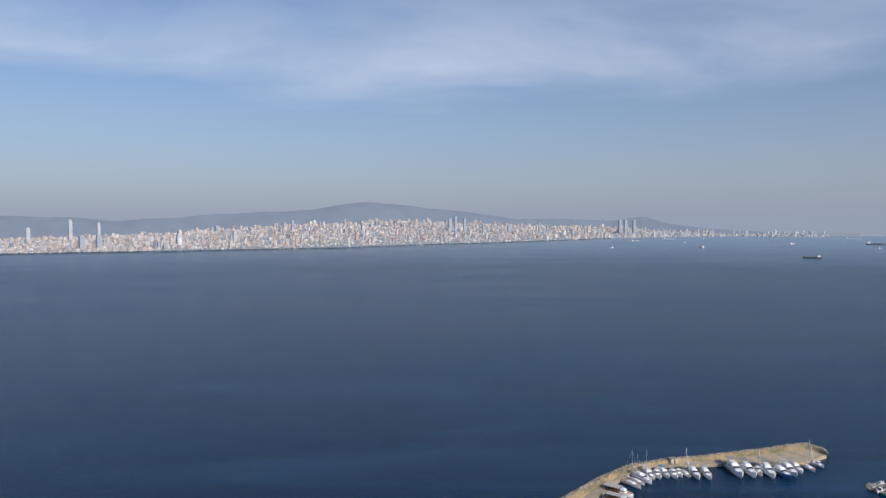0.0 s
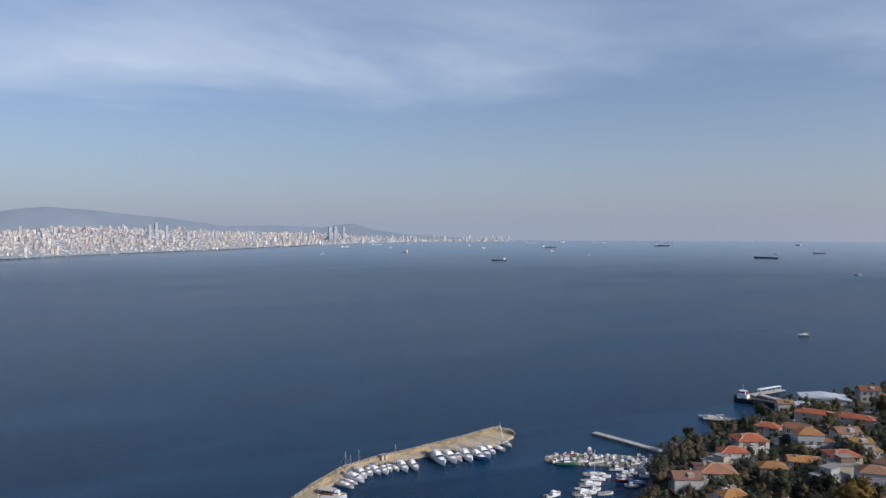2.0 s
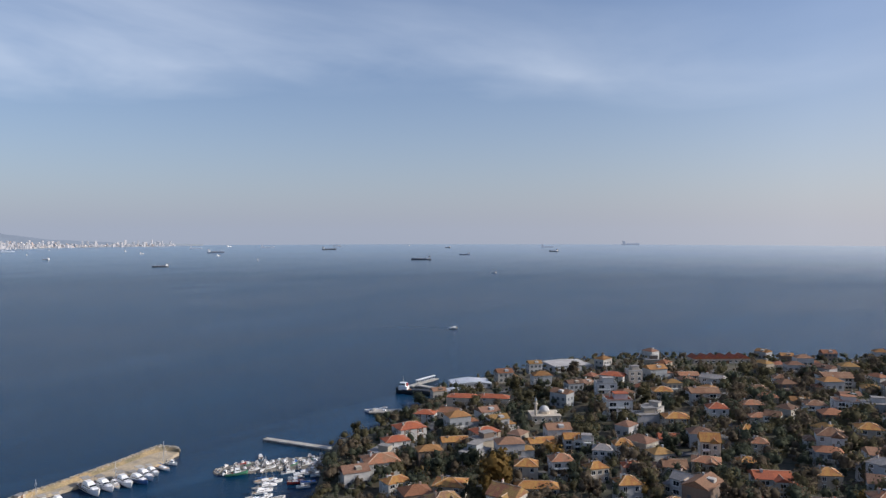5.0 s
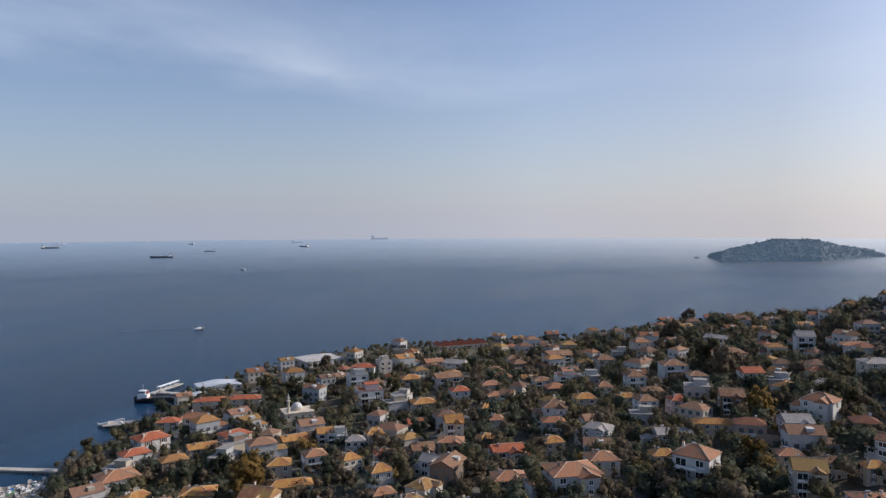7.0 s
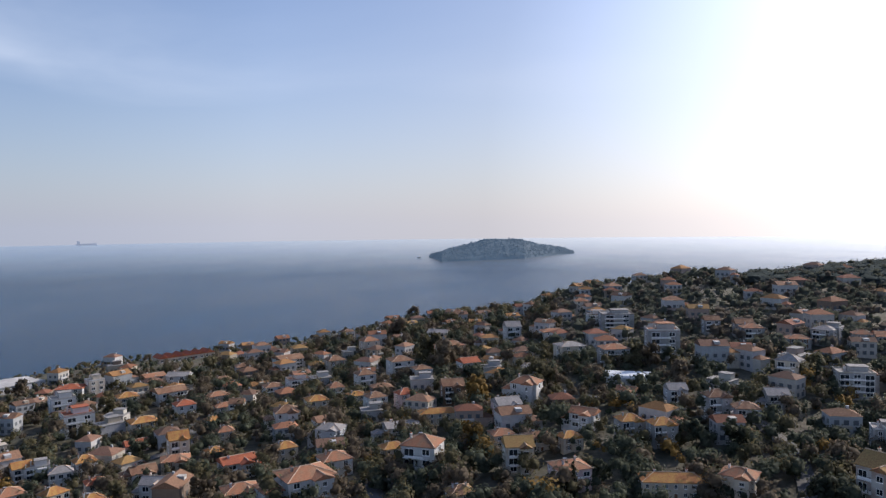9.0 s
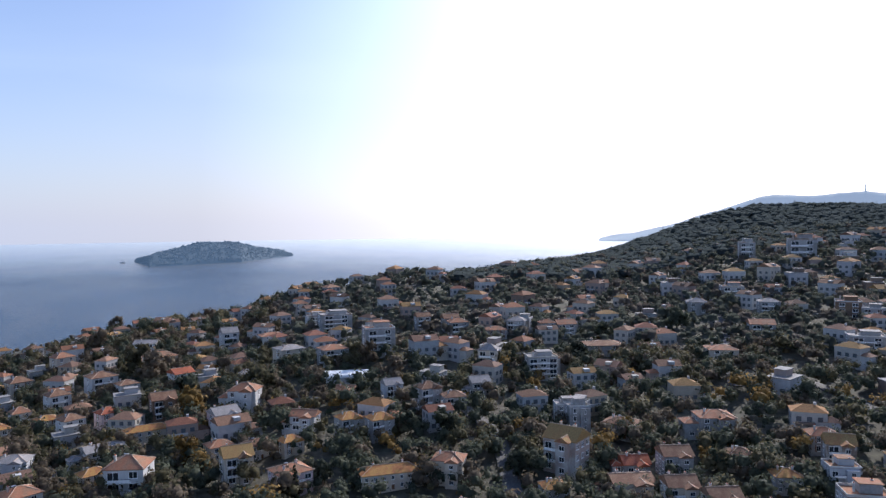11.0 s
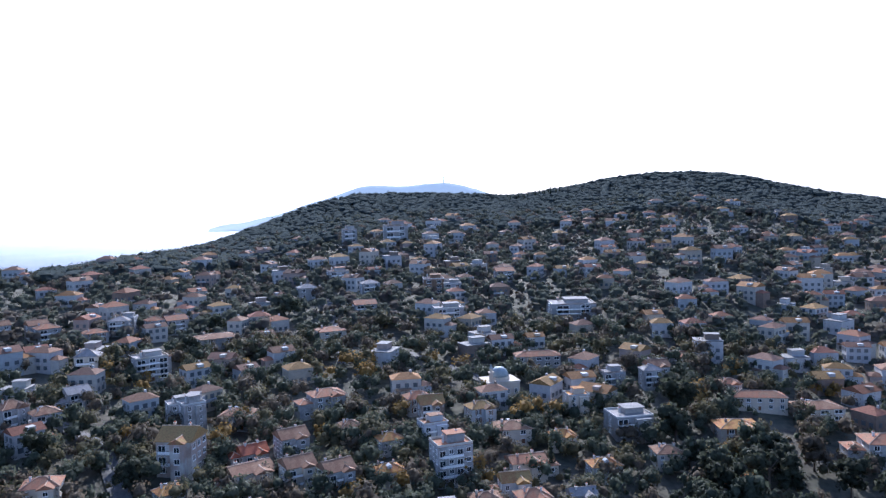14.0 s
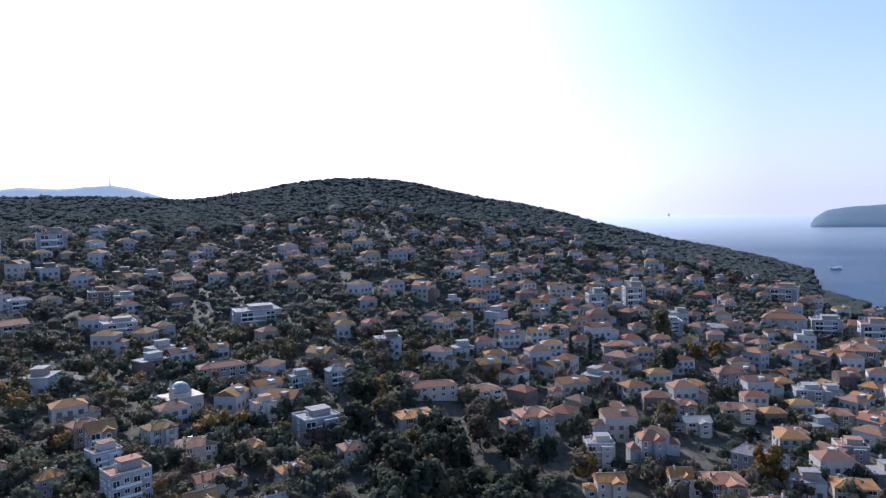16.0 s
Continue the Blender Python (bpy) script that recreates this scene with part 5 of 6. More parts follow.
for k, x, y, turn, s in (("yacht", 158, 233, -15, 0.75), ("yacht", 163, 237, -20, 0.7), ("white", 168, 238.5, -15, 1.0), ("red", 173, 232, 165, 1.2), ("white", 176, 236, 165, 1.1), ("yacht", 181, 238, 160, 0.7),
                         ("white", 186, 238, 150, 1.0), ("sail", 166, 243, -20, 0.8), ("yacht", 151, 226, -10, 0.8), ("white", 156, 228, -10, 1.0), ("open", 158, 223, -15, 1.0), ("white", 139, 229, 10, 1.2),
                         ("white", 148, 222, 0, 1.0), ("yacht", 145, 216, -10, 0.7), ("white", 137, 208, 0, 1.0), ("white", 172, 226, 150, 0.9), ("open", 190, 243, 120, 0.9), ("white", 194, 246, 110, 1.0), ("white", 178, 244, -20, 1.0),
                         ("cover", 176, 228, 160, 1.1), ("white", 184, 232, 150, 1.0), ("open", 188, 235, 140, 1.0)):
    boat(k, x, y, turn, s)
for k, x, y, turn, s in (("yacht", 268, 292, 100, 0.7), ("white", 272, 285, 120, 1.1), ("white", 277, 277, 120, 1.0), ("yacht", 274, 290, 120, 0.7), ("open", 280, 271, 140, 1.0), ("white", 318, 290, 30, 1.2), ("white", 309, 283, 60, 1.2)):
    boat(k, x, y, turn, s)


def jetty(x0, y0, x1, y1, w, words, top=1.3):
    e = thing("jetty", words, "jetty")
    a, c = Vector((x0, y0, 0)), Vector((x1, y1, 0))
    L = (c - a).length
    n = max(2, int(L / 6))
    for i in range(n):
        part("slab", Build().box(L * (i + 0.5) / n, 0, top - 0.5, L / n - 0.06, w, 0.5), concrete, e)
    for i in range(n + 1):
        for s in (-1, 1):
            part("pile", Build().tube((L * i / n * 0.98 + 0.3, s * (w / 2 - 0.3), -2), (L * i / n * 0.98 + 0.3, s * (w / 2 - 0.3), top - 0.4), 0.25, 0.25), dark_metal, e)
    part("bollard", Build().tube((0.8, 0, top), (0.8, 0, top + 0.7), 0.2, 0.26), dark_metal, e)
    e.matrix_world = pose(x0, y0, 0, 0, 0, math.degrees(math.atan2(y1 - y0, x1 - x0)))
    return e


jetty(198.5, 290, 212, 246, 3.4, "long narrow pale concrete jetty")
jetty(266, 291, 288, 270, 7.0, "short broad sandy concrete jetty", 1.4)
jetty(354, 321, 326, 318, 4.0, "pale ferry jetty with a white canopy", 1.6)
jetty(-231, -1008, -196, -1006, 5.0, "pale bathing jetty at the island's point", 1.5)
canopy = thing("jetty_canopy", "white flat canopy over the ferry jetty", "canopy")
part("roof", Build().box(0, 0, 2.2, 19, 2.4, 0.2), white_paint, canopy)
for i in range(5):
    for s in (-1, 1):
        part("post", Build().box(-8.6 + 4.3 * i, s * 1.0, 0, 0.15, 0.15, 2.2), white_paint, canopy)
canopy.matrix_world = pose(342, 319.8, 1.6, 0, 0, 6)
jetty(331, 317, 333, 288, 4.0, "pale concrete jetty leading to the ferry berth", 1.6)


def work_ship(x, y, turn):
    e = thing("coaster", "small black-hulled cargo boat with a white wheelhouse at the jetty", "ship")
    b, d = hull(27, 6.5, 2.2, 1.2)
    part("hull", b, hull_dark, e)
    part("deck", d, wood, e)
    w = part("wheelhouse", Build().box(8.2, 0, 2.4, 5.5, 4.6, 2.4).box(8.4, 0, 4.8, 3.8, 3.6, 2.0), hull_white, e, "white two-deck wheelhouse")
    part("windscreen", Build().box(8.5, 0, 5.5, 3.9, 3.7, 0.7), glass, w)
    part("funnel", Build().box(6.2, 0, 4.8, 1.2, 1.4, 1.8), hull_red, e)
    part("mast", Build().tube((8.4, 0, 6.8), (8.4, 0, 10.5), 0.12, 0.07), steel, e)
    part("hatch", Build().box(-2.5, 0, 2.1, 11, 4.0, 0.9), dark_metal, e)
    part("bulwark", Build().box(-4, 3.05, 2.0, 17, 0.12, 0.9).box(-4, -3.05, 2.0, 17, 0.12, 0.9), hull_dark, e)
    e.matrix_world = pose(x, y, -0.2, 0, 0, turn)


work_ship(317, 304, 115)


def shed(name, words, x, y, turn, w, d, h, roof_mat, wall_mat, bays=1, rise=1.6, category="hall", vault=False):
    """A hall with a row of low gables over its length."""
    e = thing(name, words, category)
    z = max(height(x, y), 1.0)
    part("wall", Build().box(0, 0, -3, w, d, 3 + h), wall_mat, e)
    for i in range(bays):
        bw = w / bays
        cx = -w / 2 + bw * (i + 0.5)
        if vault:
            arc = [(cx - math.cos(k * math.pi / 8) * (bw / 2 - 0.15), h + rise * math.sin(k * math.pi / 8)) for k in range(9)]
            q = Build().add([(u, v, w2) for v in (-d / 2 - 0.5, d / 2 + 0.5) for u, w2 in arc], [(k, k + 9, k + 10, k + 1) for k in range(8)] + [tuple(range(9)), tuple(range(17, 8, -1))])
            part("roof", q, roof_mat, e)
            continue
        q = Build().add([(cx - bw / 2 - 0.2, -d / 2 - 0.5, h), (cx + bw / 2 + 0.2, -d / 2 - 0.5, h), (cx + bw / 2 + 0.2, d / 2 + 0.5, h), (cx - bw / 2 - 0.2, d / 2 + 0.5, h), (cx, -d / 2 - 0.5, h + rise), (cx, d / 2 + 0.5, h + rise)],
                        [(3, 2, 1, 0), (0, 1, 4), (2, 3, 5), (1, 2, 5, 4), (3, 0, 4, 5)])
        part("roof", q, roof_mat, e)
    n = max(3, int(w / 4))
    for i in range(n):
        o = part("window", WINDOWS[2], None, e)
        o.location = (-w / 2 + w * (i + 0.5) / n, -d / 2 - 0.03, 1.0)
    part("door", Build().box(w * 0.1, -d / 2 - 0.04, 0, 2.0, 0.1, 2.3), wood, e)
    e.matrix_world = pose(x, y, z, 0, 0, turn)
    claim(x, y, max(w, d) * 0.55)
    return e


shed("ferry_hall", "ferry hall under a broad white metal roof", 339, 280, -38, 24, 14, 3.2, metal_roof, white_wall, 1, 1.3)
shed("ferry_hall", "small quay hall under a white metal roof", 317, 274, -30, 11, 7, 2.8, metal_roof, white_wall, 1, 0.8)
shed("beach_pavilion", "long beach pavilion with a row of red gable roofs", 505, 192, -46, 40, 12, 3.6, tile_red, cream_wall, 6, 2.2)
shed("seaside_hall", "low seaside hall with a broad flat white roof", 420, 262, -32, 27, 22, 4.0, flat_white, grey_wall, 1, 0.5)
shed("market_hall", "low hall under three white vaulted roofs", 292, -69, -13, 11, 17, 2.8, white_paint, grey_wall, 3, 1.2, vault=True)


def dome(b, x, y, z, r, mi=0, n=16, k=6, squash=1.0):
    rings = []
    for j in range(k + 1):
        a = j / k * math.pi / 2 * 0.97
        rings.append([(x + r * math.cos(a) * math.cos(i * math.tau / n), y + r * math.cos(a) * math.sin(i * math.tau / n), z + r * squash * math.sin(a)) for i in range(n)])
    b.loft(rings, mi)


lead = material("dome_lead", (0.24, 0.29, 0.3), 0.6, 1.5, 0.1, second=(0.3, 0.34, 0.34), second_scale=0.5)


def mosque(words, az, r, w, h, rd, dome_mat, minaret, turn, wall):
    e = thing("mosque", words, "mosque")
    p = on_ground(az, r)
    b = Build().box(0, 0, -3, w, w * 0.8, 3 + h).box(0, 0, h, w + 0.5, w * 0.8 + 0.5, 0.3)
    b.tube((0, 0, h), (0, 0, h + 1.4), rd * 1.08, rd * 1.08, 12)
    part("wall", b, wall, e)
    q = Build()
    dome(q, 0, 0, h + 1.4, rd)
    d = part("dome", q, dome_mat, e, smooth=True)
    part("finial", Build().tube((0, 0, h + 1.4 + rd), (0, 0, h + 2.8 + rd), 0.12, 0.04), dark_metal, d)
    for i in range(4):
        for s, rz in ((-1, 0), (1, math.pi)):
            o = part("window", WINDOWS[0], None, e)
            o.rotation_euler.z = rz
            o.location = (-w / 2 + w * (i + 0.5) / 4, s * (w * 0.4 + 0.03), 1.2)
    m = Build().tube((0, 0, -2), (0, 0, minaret * 0.72), 0.75, 0.65, 10).tube((0, 0, minaret * 0.72), (0, 0, minaret * 0.76), 1.1, 1.1, 10).tube((0, 0, minaret * 0.76), (0, 0, minaret * 0.86), 0.5, 0.5, 10)
    o = part("minaret", m, wall, e, smooth=False)
    o.location = (-w * 0.36, -w * 0.3, 0)
    part("spire", Build().tube((0, 0, minaret * 0.86), (0, 0, minaret), 0.6, 0.03, 10), lead, o)
    e.matrix_world = pose(p.x, p.y, p.z, 0, 0, -az + turn)
    claim(p.x, p.y, w * 0.6)


mosque("small white mosque with a white dome and slim minaret", 56.3, 356, 14, 3.6, 2.6, white_wall, 13, 12, cream_wall)
mosque("pale mosque with a blue-grey lead dome", 145.3, 258, 12, 5.2, 3.4, lead, 12, 20, cream_wall)

# ships and boats out at sea
# haze painted in: emission on the far ship, greyer colour on other hulls
ship_far = glow_material("ship_haze_glow", (0.2, 0.24, 0.3), (0.3, 0.34, 0.42), 0.6)
ship_dark = material("hazed_black_hull", (0.1, 0.115, 0.14), 0.6, 0.2, 0.2)
ship_blue = material("hazed_blue_hull", (0.22, 0.26, 0.33), 0.6, 0.2, 0.15)
ship_deck = material("dull_red_deck", (0.24, 0.2, 0.19), 0.7, 0.3, 0.2)


def cargo_ship(words, paint, upper=None):
    e = thing("cargo_ship", words, "ship", "ships at anchor")
    b, d = hull(60, 10, 4, 2)
    part("hull", b, paint, e)
    part("deck", d, upper or ship_deck, e)
    w = part("deckhouse", Build().box(-22, 0, 4, 9, 8, 6).box(-22, 0, 10, 6, 9, 2.5), upper or hull_white, e)
    part("window", Build().box(-22, 0, 10.8, 6.1, 9.1, 0.9), upper or glass, w)
    part("funnel", Build().box(-26, 0, 10, 2.5, 2.5, 4), upper or ship_deck, e)
    for x in (-8, 4, 16):
        part("hatch", Build().box(x, 0, 3.9, 9, 6.5, 1.4), upper or ship_deck, e)
    part("mast", Build().tube((20, 0, 4), (20, 0, 13), 0.3, 0.15), upper or steel, e)
    return e


SHIPS = {"dark": cargo_ship("dark-hulled cargo ship at anchor", ship_dark), "pale": cargo_ship("white-hulled coaster at anchor", hull_white), "far": cargo_ship("pale blue-grey cargo ship in the haze", ship_far, ship_far), "blue": cargo_ship("haze-greyed blue cargo ship at anchor", ship_blue)}
for k, x, y, turn, s in (("pale", 889, 3349, 10, 0.6), ("far", 1125, 3610, 5, 1.0), ("pale", 1046, 3134, 70, 0.5), ("pale", 921, 2590, 100, 0.65), ("pale", 1368, 3798, 60, 0.5), ("pale", 1520, 3311, 50, 0.5), ("pale", 1414, 2930, 30, 0.5),
                         ("far", 2016, 3929, -20, 0.9), ("far", 2000, 3537, -20, 1.1), ("blue", 1694, 2830, -30, 1.2), ("pale", 1489, 2467, 40, 0.6), ("pale", 2355, 3784, 20, 0.7), ("dark", 948, 1860, 160, 0.72),
                         ("pale", 1376, 2044, 60, 0.45), ("far", 2355, 3400, -30, 1.3), ("pale", 2961, 3873, 60, 0.5), ("dark", 2312, 2817, -35, 1.2), ("pale", 2914, 3462, -40, 0.6), ("pale", 3209, 3139, 60, 0.5),
                         ("dark", 2978, 2618, 80, 0.7), ("dark", 1730, 1636, 135, 1.1), ("blue", 2192, 1838, 140, 0.7), ("dark", 2766, 1797, 80, 0.9), ("far", 2698, 3213, -40, 0.9), ("far", 4300, 2208, -62, 1.9), ("far", 3400, 2250, -55, 1.2), ("far", -255, -4870, 80, 1.2)):
    copy_thing(SHIPS[k], pose(x, y, 0, 0, 0, turn) @ Matrix.Diagonal((s, s, s, 1)))
for k, x, y, turn, s in (("sail", 594, 2547, 20, 1.6), ("yacht", 552, 478, 150, 0.85), ("yacht", 1318, 1017, 100, 1.2), ("yacht", 2166, 109, 90, 1.3), ("yacht", -278, -1098, 10, 1.3), ("white", -208, -1030, 60, 1.5)):
    boat(k, x, y, turn, s)
foam = material("wake_foam", (0.08, 0.13, 0.19), 0.6, 0.4, 0.4)
q = Build()
trail = [polar(48.7 - 0.75 * i, 731 + 2.5 * i, 0.05) for i in range(8)]
side_way = (trail[-1] - trail[0]).normalized().cross(Vector((0, 0, 1)))
for way in (-1, 1):
    inner = [p + side_way * way * (0.3 + 0.45 * i) for i, p in enumerate(trail)]
    outer = [p + side_way * way * (1.2 + 0.5 * i) for i, p in enumerate(trail)]
    q.add(inner + outer, [(i, i + 1, 9 + i, 8 + i) for i in range(7)])
tagged(new("boat_wake", q.mesh("boat_wake", foam)), "faint pale wake on the water behind a motor boat", "wake", kind="structure")
for ob in (*KINDS.values(), *SHIPS.values()):
    for o in (*ob.children_recursive, ob):
        bpy.data.objects.remove(o)

# the tower on the far headland's hill, under the same painted haze glow
t = thing("hill_tower", "pale hazy tower on the far hilltop", "tower")
part("shaft", Build().tube((0, 0, -10), (0, 0, 17), 3.2, 2.6, 10), hazed_isle, t)
part("cap", Build().tube((0, 0, 17), (0, 0, 21), 3.6, 2.0, 10), hazed_isle, t)
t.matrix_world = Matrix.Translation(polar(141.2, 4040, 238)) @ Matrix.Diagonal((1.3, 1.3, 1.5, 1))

# ---- houses with a known place ----
home("two", "terra", "w", 43.3, 284, 15, 1.19, 0.97)
home("two", "red", "w", 44.5, 315, 20, 0.84, 0.75)
home("two", "red", "w", 45.6, 331, 25, 1.07, 0.93)
home("two", "red", "w", 46.9, 361, -12, 0.87, 0.70)
home("small", "terra", "w", 48.9, 365, -30, 1.12, 1.06)
home("long", "red", "c", 49.9, 393, -8, 0.72, 0.70)
home("long", "red", "c", 52.3, 390, -8, 0.72, 0.70)
home("two", "red", "c", 51.6, 323, 30, 0.95, 0.78)
home("small", "ochre", "c", 49.2, 312, 10, 1.03, 0.70)
home("two", "ochre", "w", 44.5, 264, 30, 0.74, 0.70)
home("two", "ochre", "c", 48.9, 256, -10, 1.00, 0.79)
home("two", "ochre", "c", 54.9, 271, 0, 0.78, 0.93)
home("small", "ochre", "c", 56.0, 305, 20, 0.98, 0.79)
home("three", "ochre", "w", 58.4, 304, 10, 0.60, 0.70)
home("flat", "grey", "w", 59.4, 301, 0, 0.60, 0.70)
home("two", "grey", "w", 60.8, 291, 0, 0.60, 0.86)
home("two", "ochre", "w", 62.3, 296, 15, 0.62, 0.97)
home("three", "terra", "w", 57.6, 271, 15, 0.70, 0.80)
home("two", "ochre", "c", 60.3, 267, 30, 0.60, 0.86)
home("two", "red", "c", 63.0, 270, 10, 0.62, 0.77)
home("two", "ochre", "w", 62.7, 246, 20, 0.72, 0.97)
home("small", "brown", "w", 66.1, 277, 12, 0.94, 0.99)
home("small", "grey", "w", 67.0, 250, -25, 0.82, 0.94)
home("two", "terra", "c", 62.9, 227, 20, 0.60, 0.75)
home("long", "ochre", "c", 55.7, 248, 5, 0.62, 0.79)
home("flat", "red", "w", 61.9, 362, 12, 0.97, 1.00)
home("flat", "grey", "w", 61.0, 404, 10, 0.85, 0.93)
home("three", "red", "w", 61.6, 438, -15, 1.07, 0.73)
home("flat", "grey", "c", 63.1, 439, 20, 0.68, 0.95)
home("two", "ochre", "c", 65.2, 397, 10, 0.91, 0.97)
home("two", "ochre", "c", 66.2, 345, 15, 0.95, 0.84)
home("small", "red", "p", 65.7, 319, 10, 0.93, 0.86)
home("small", "brown", "w", 68.1, 396, 20, 1.32, 1.00)
home("two", "red", "w", 69.1, 362, 15, 0.83, 0.95)
home("three", "ochre", "c", 68.6, 292, 10, 0.66, 0.98)
home("two", "terra", "c", 68.4, 281, 0, 0.83, 0.70)
home("two", "terra", "c", 71.5, 379, 20, 0.79, 0.77)
home("two", "terra", "c", 72.0, 355, 15, 0.86, 0.70)
home("two", "ochre", "c", 71.2, 328, 25, 0.60, 0.83)
home("two", "terra", "c", 72.0, 307, 10, 0.60, 0.86)
home("three", "brown", "w", 72.9, 348, -10, 0.60, 0.70)
home("two", "ochre", "c", 71.2, 283, 20, 0.60, 0.70)
home("small", "red", "w", 72.8, 261, 18, 1.05, 0.86)
home("two", "terra", "c", 73.0, 227, 10, 0.88, 0.88)
home("two", "brown", "w", 71.9, 424, 10, 0.72, 0.70)
home("two", "brown", "w", 73.5, 453, 10, 0.86, 0.90)
home("small", "grey", "w", 68.8, 442, -20, 1.19, 0.89)
home("small", "terra", "c", 67.0, 452, 20, 1.16, 0.79)
home("three", "brown", "w", 76.8, 463, 25, 1.44, 0.70)
home("two", "brown", "c", 80.4, 424, 20, 0.86, 1.16)
home("three", "terra", "c", 83.1, 454, 25, 0.80, 1.03)
home("three", "brown", "w", 85.5, 388, 20, 1.02, 0.92)
home("small", "grey", "w", 88.6, 464, -20, 1.16, 0.88)
home("two", "terra", "c", 89.5, 414, 20, 1.15, 1.11)
home("three", "red", "w", 90.9, 362, 25, 0.85, 0.75)
home("bal", "brown", "w", 75.6, 380, 15, 0.73, 0.70)
home("flat", "terra", "w", 77.5, 382, 15, 0.79, 0.70)
home("three", "terra", "c", 80.4, 348, 15, 0.60, 0.88)
home("bal", "brown", "w", 82.7, 366, 20, 0.70, 0.95)
home("three", "brown", "w", 87.2, 366, 20, 0.76, 0.70)
home("two", "ochre", "c", 82.0, 338, 15, 0.70, 0.77)
home("bal", "brown", "w", 83.5, 316, 25, 0.65, 0.79)
home("two", "red", "p", 85.9, 318, 25, 0.70, 0.92)
home("two", "ochre", "c", 78.9, 338, 15, 0.89, 0.90)
home("three", "brown", "w", 76.6, 311, 8, 0.78, 0.97)
home("three", "grey", "g", 80.0, 281, -20, 0.77, 0.72)
home("two", "ochre", "c", 76.4, 271, 20, 0.71, 0.84)
home("small", "grey", "w", 85.5, 275, 15, 1.24, 0.70)
home("long", "ochre", "c", 88.5, 283, 10, 0.66, 0.70)
home("two", "ochre", "c", 84.8, 248, 20, 0.63, 0.78)
home("two", "terra", "w", 80.2, 243, 20, 0.89, 0.95)
home("three", "terra", "w", 77.9, 222, 22, 1.17, 0.91)
home("three", "terra", "w", 87.2, 228, -20, 0.93, 1.11)
home("three", "brown", "b", 89.6, 309, 10, 0.83, 0.86)
home("three", "terra", "w", 95.5, 290, -18, 0.83, 1.01)
home("three", "grey", "p", 93.9, 274, 22, 0.84, 0.77)
home("two", "terra", "c", 93.5, 247, 20, 0.72, 0.73)
home("two", "brown", "w", 96.4, 238, 22, 0.68, 0.70)
home("two", "ochre", "c", 98.8, 233, 30, 0.60, 0.70)
home("small", "terra", "w", 100.0, 251, -20, 0.87, 0.84)
home("three", "terra", "p", 98.8, 203, 25, 0.80, 0.70)
home("bal", "ochre", "w", 103.4, 238, 25, 0.60, 0.70)
home("bal", "ochre", "w", 105.8, 234, 25, 0.60, 0.70)
home("long", "ochre", "c", 106.6, 200, 12, 0.71, 0.70)
home("three", "terra", "c", 111.3, 201, -12, 0.67, 0.70)
home("bal", "brown", "w", 109.7, 256, 25, 0.60, 0.83)
home("three", "brown", "w", 111.7, 251, 15, 0.65, 0.70)
home("small", "terra", "c", 103.2, 276, -15, 0.64, 0.70)
home("three", "grey", "g", 106.8, 268, 20, 0.60, 0.70)
home("flat", "terra", "c", 105.8, 334, 10, 0.98, 1.01)
home("flat", "grey", "w", 102.4, 398, 10, 1.20, 0.72)
home("flat", "grey", "w", 100.9, 412, 10, 0.76, 0.76)
home("two", "terra", "w", 97.6, 407, 15, 1.02, 0.70)
home("three", "grey", "w", 94.4, 434, 15, 0.82, 1.02)
home("three", "brown", "w", 109.3, 368, 15, 0.65, 0.70)
home("three", "brown", "w", 111.5, 368, 15, 0.73, 0.70)
home("three", "terra", "c", 99.8, 457, 10, 0.66, 0.75)
home("three", "terra", "c", 102.2, 331, 20, 0.96, 0.74)
home("three", "grey", "c", 98.9, 350, 25, 0.97, 0.70)
home("two", "grey", "w", 95.8, 338, 10, 0.70, 0.70)
home("three", "terra", "w", 112.1, 359, 15, 0.78, 0.76)
home("two", "terra", "c", 115.1, 353, 10, 0.81, 0.70)
home("flat", "grey", "w", 117.2, 365, -15, 0.68, 0.71)
home("three", "grey", "c", 114.6, 305, -15, 0.69, 0.92)
home("three", "terra", "w", 119.1, 363, 15, 0.61, 0.70)
home("three", "grey", "w", 120.8, 371, 15, 0.61, 0.70)
home("bal", "brown", "w", 119.1, 303, 15, 0.71, 0.70)
home("two", "grey", "w", 113.5, 267, -20, 0.73, 0.70)
home("flat", "grey", "w", 121.4, 249, -20, 0.60, 0.70)
home("three", "ochre", "w", 113.0, 173, -20, 0.64, 0.70)
home("two", "ochre", "c", 103.0, 177, 25, 0.60, 0.70)
home("two", "red", "p", 105.0, 174, -25, 0.60, 0.76)
home("two", "ochre", "c", 108.6, 177, -20, 0.60, 0.70)
home("two", "grey", "w", 99.6, 181, 20, 0.60, 0.70)
home("three", "grey", "w", 113.7, 268, 20, 0.67, 0.70)
home("three", "grey", "w", 116.8, 360, -15, 0.76, 0.70)
home("three", "terra", "c", 120.5, 366, 15, 0.86, 0.70)
home("two", "brown", "c", 123.4, 340, 15, 1.27, 0.70)
home("flat", "grey", "w", 118.6, 295, 15, 0.85, 0.70)
home("flat", "grey", "w", 121.4, 242, 20, 0.60, 0.83)
home("two", "brown", "w", 124.8, 240, -20, 0.90, 0.70)
home("small", "red", "w", 125.7, 212, 20, 0.84, 0.97)
home("three", "brown", "w", 128.7, 212, 20, 0.74, 0.72)
home("three", "terra", "w", 131.5, 244, 20, 0.84, 0.70)
home("two", "brown", "c", 133.3, 221, 15, 0.62, 0.70)
home("two", "ochre", "w", 136.4, 209, 20, 0.66, 0.70)
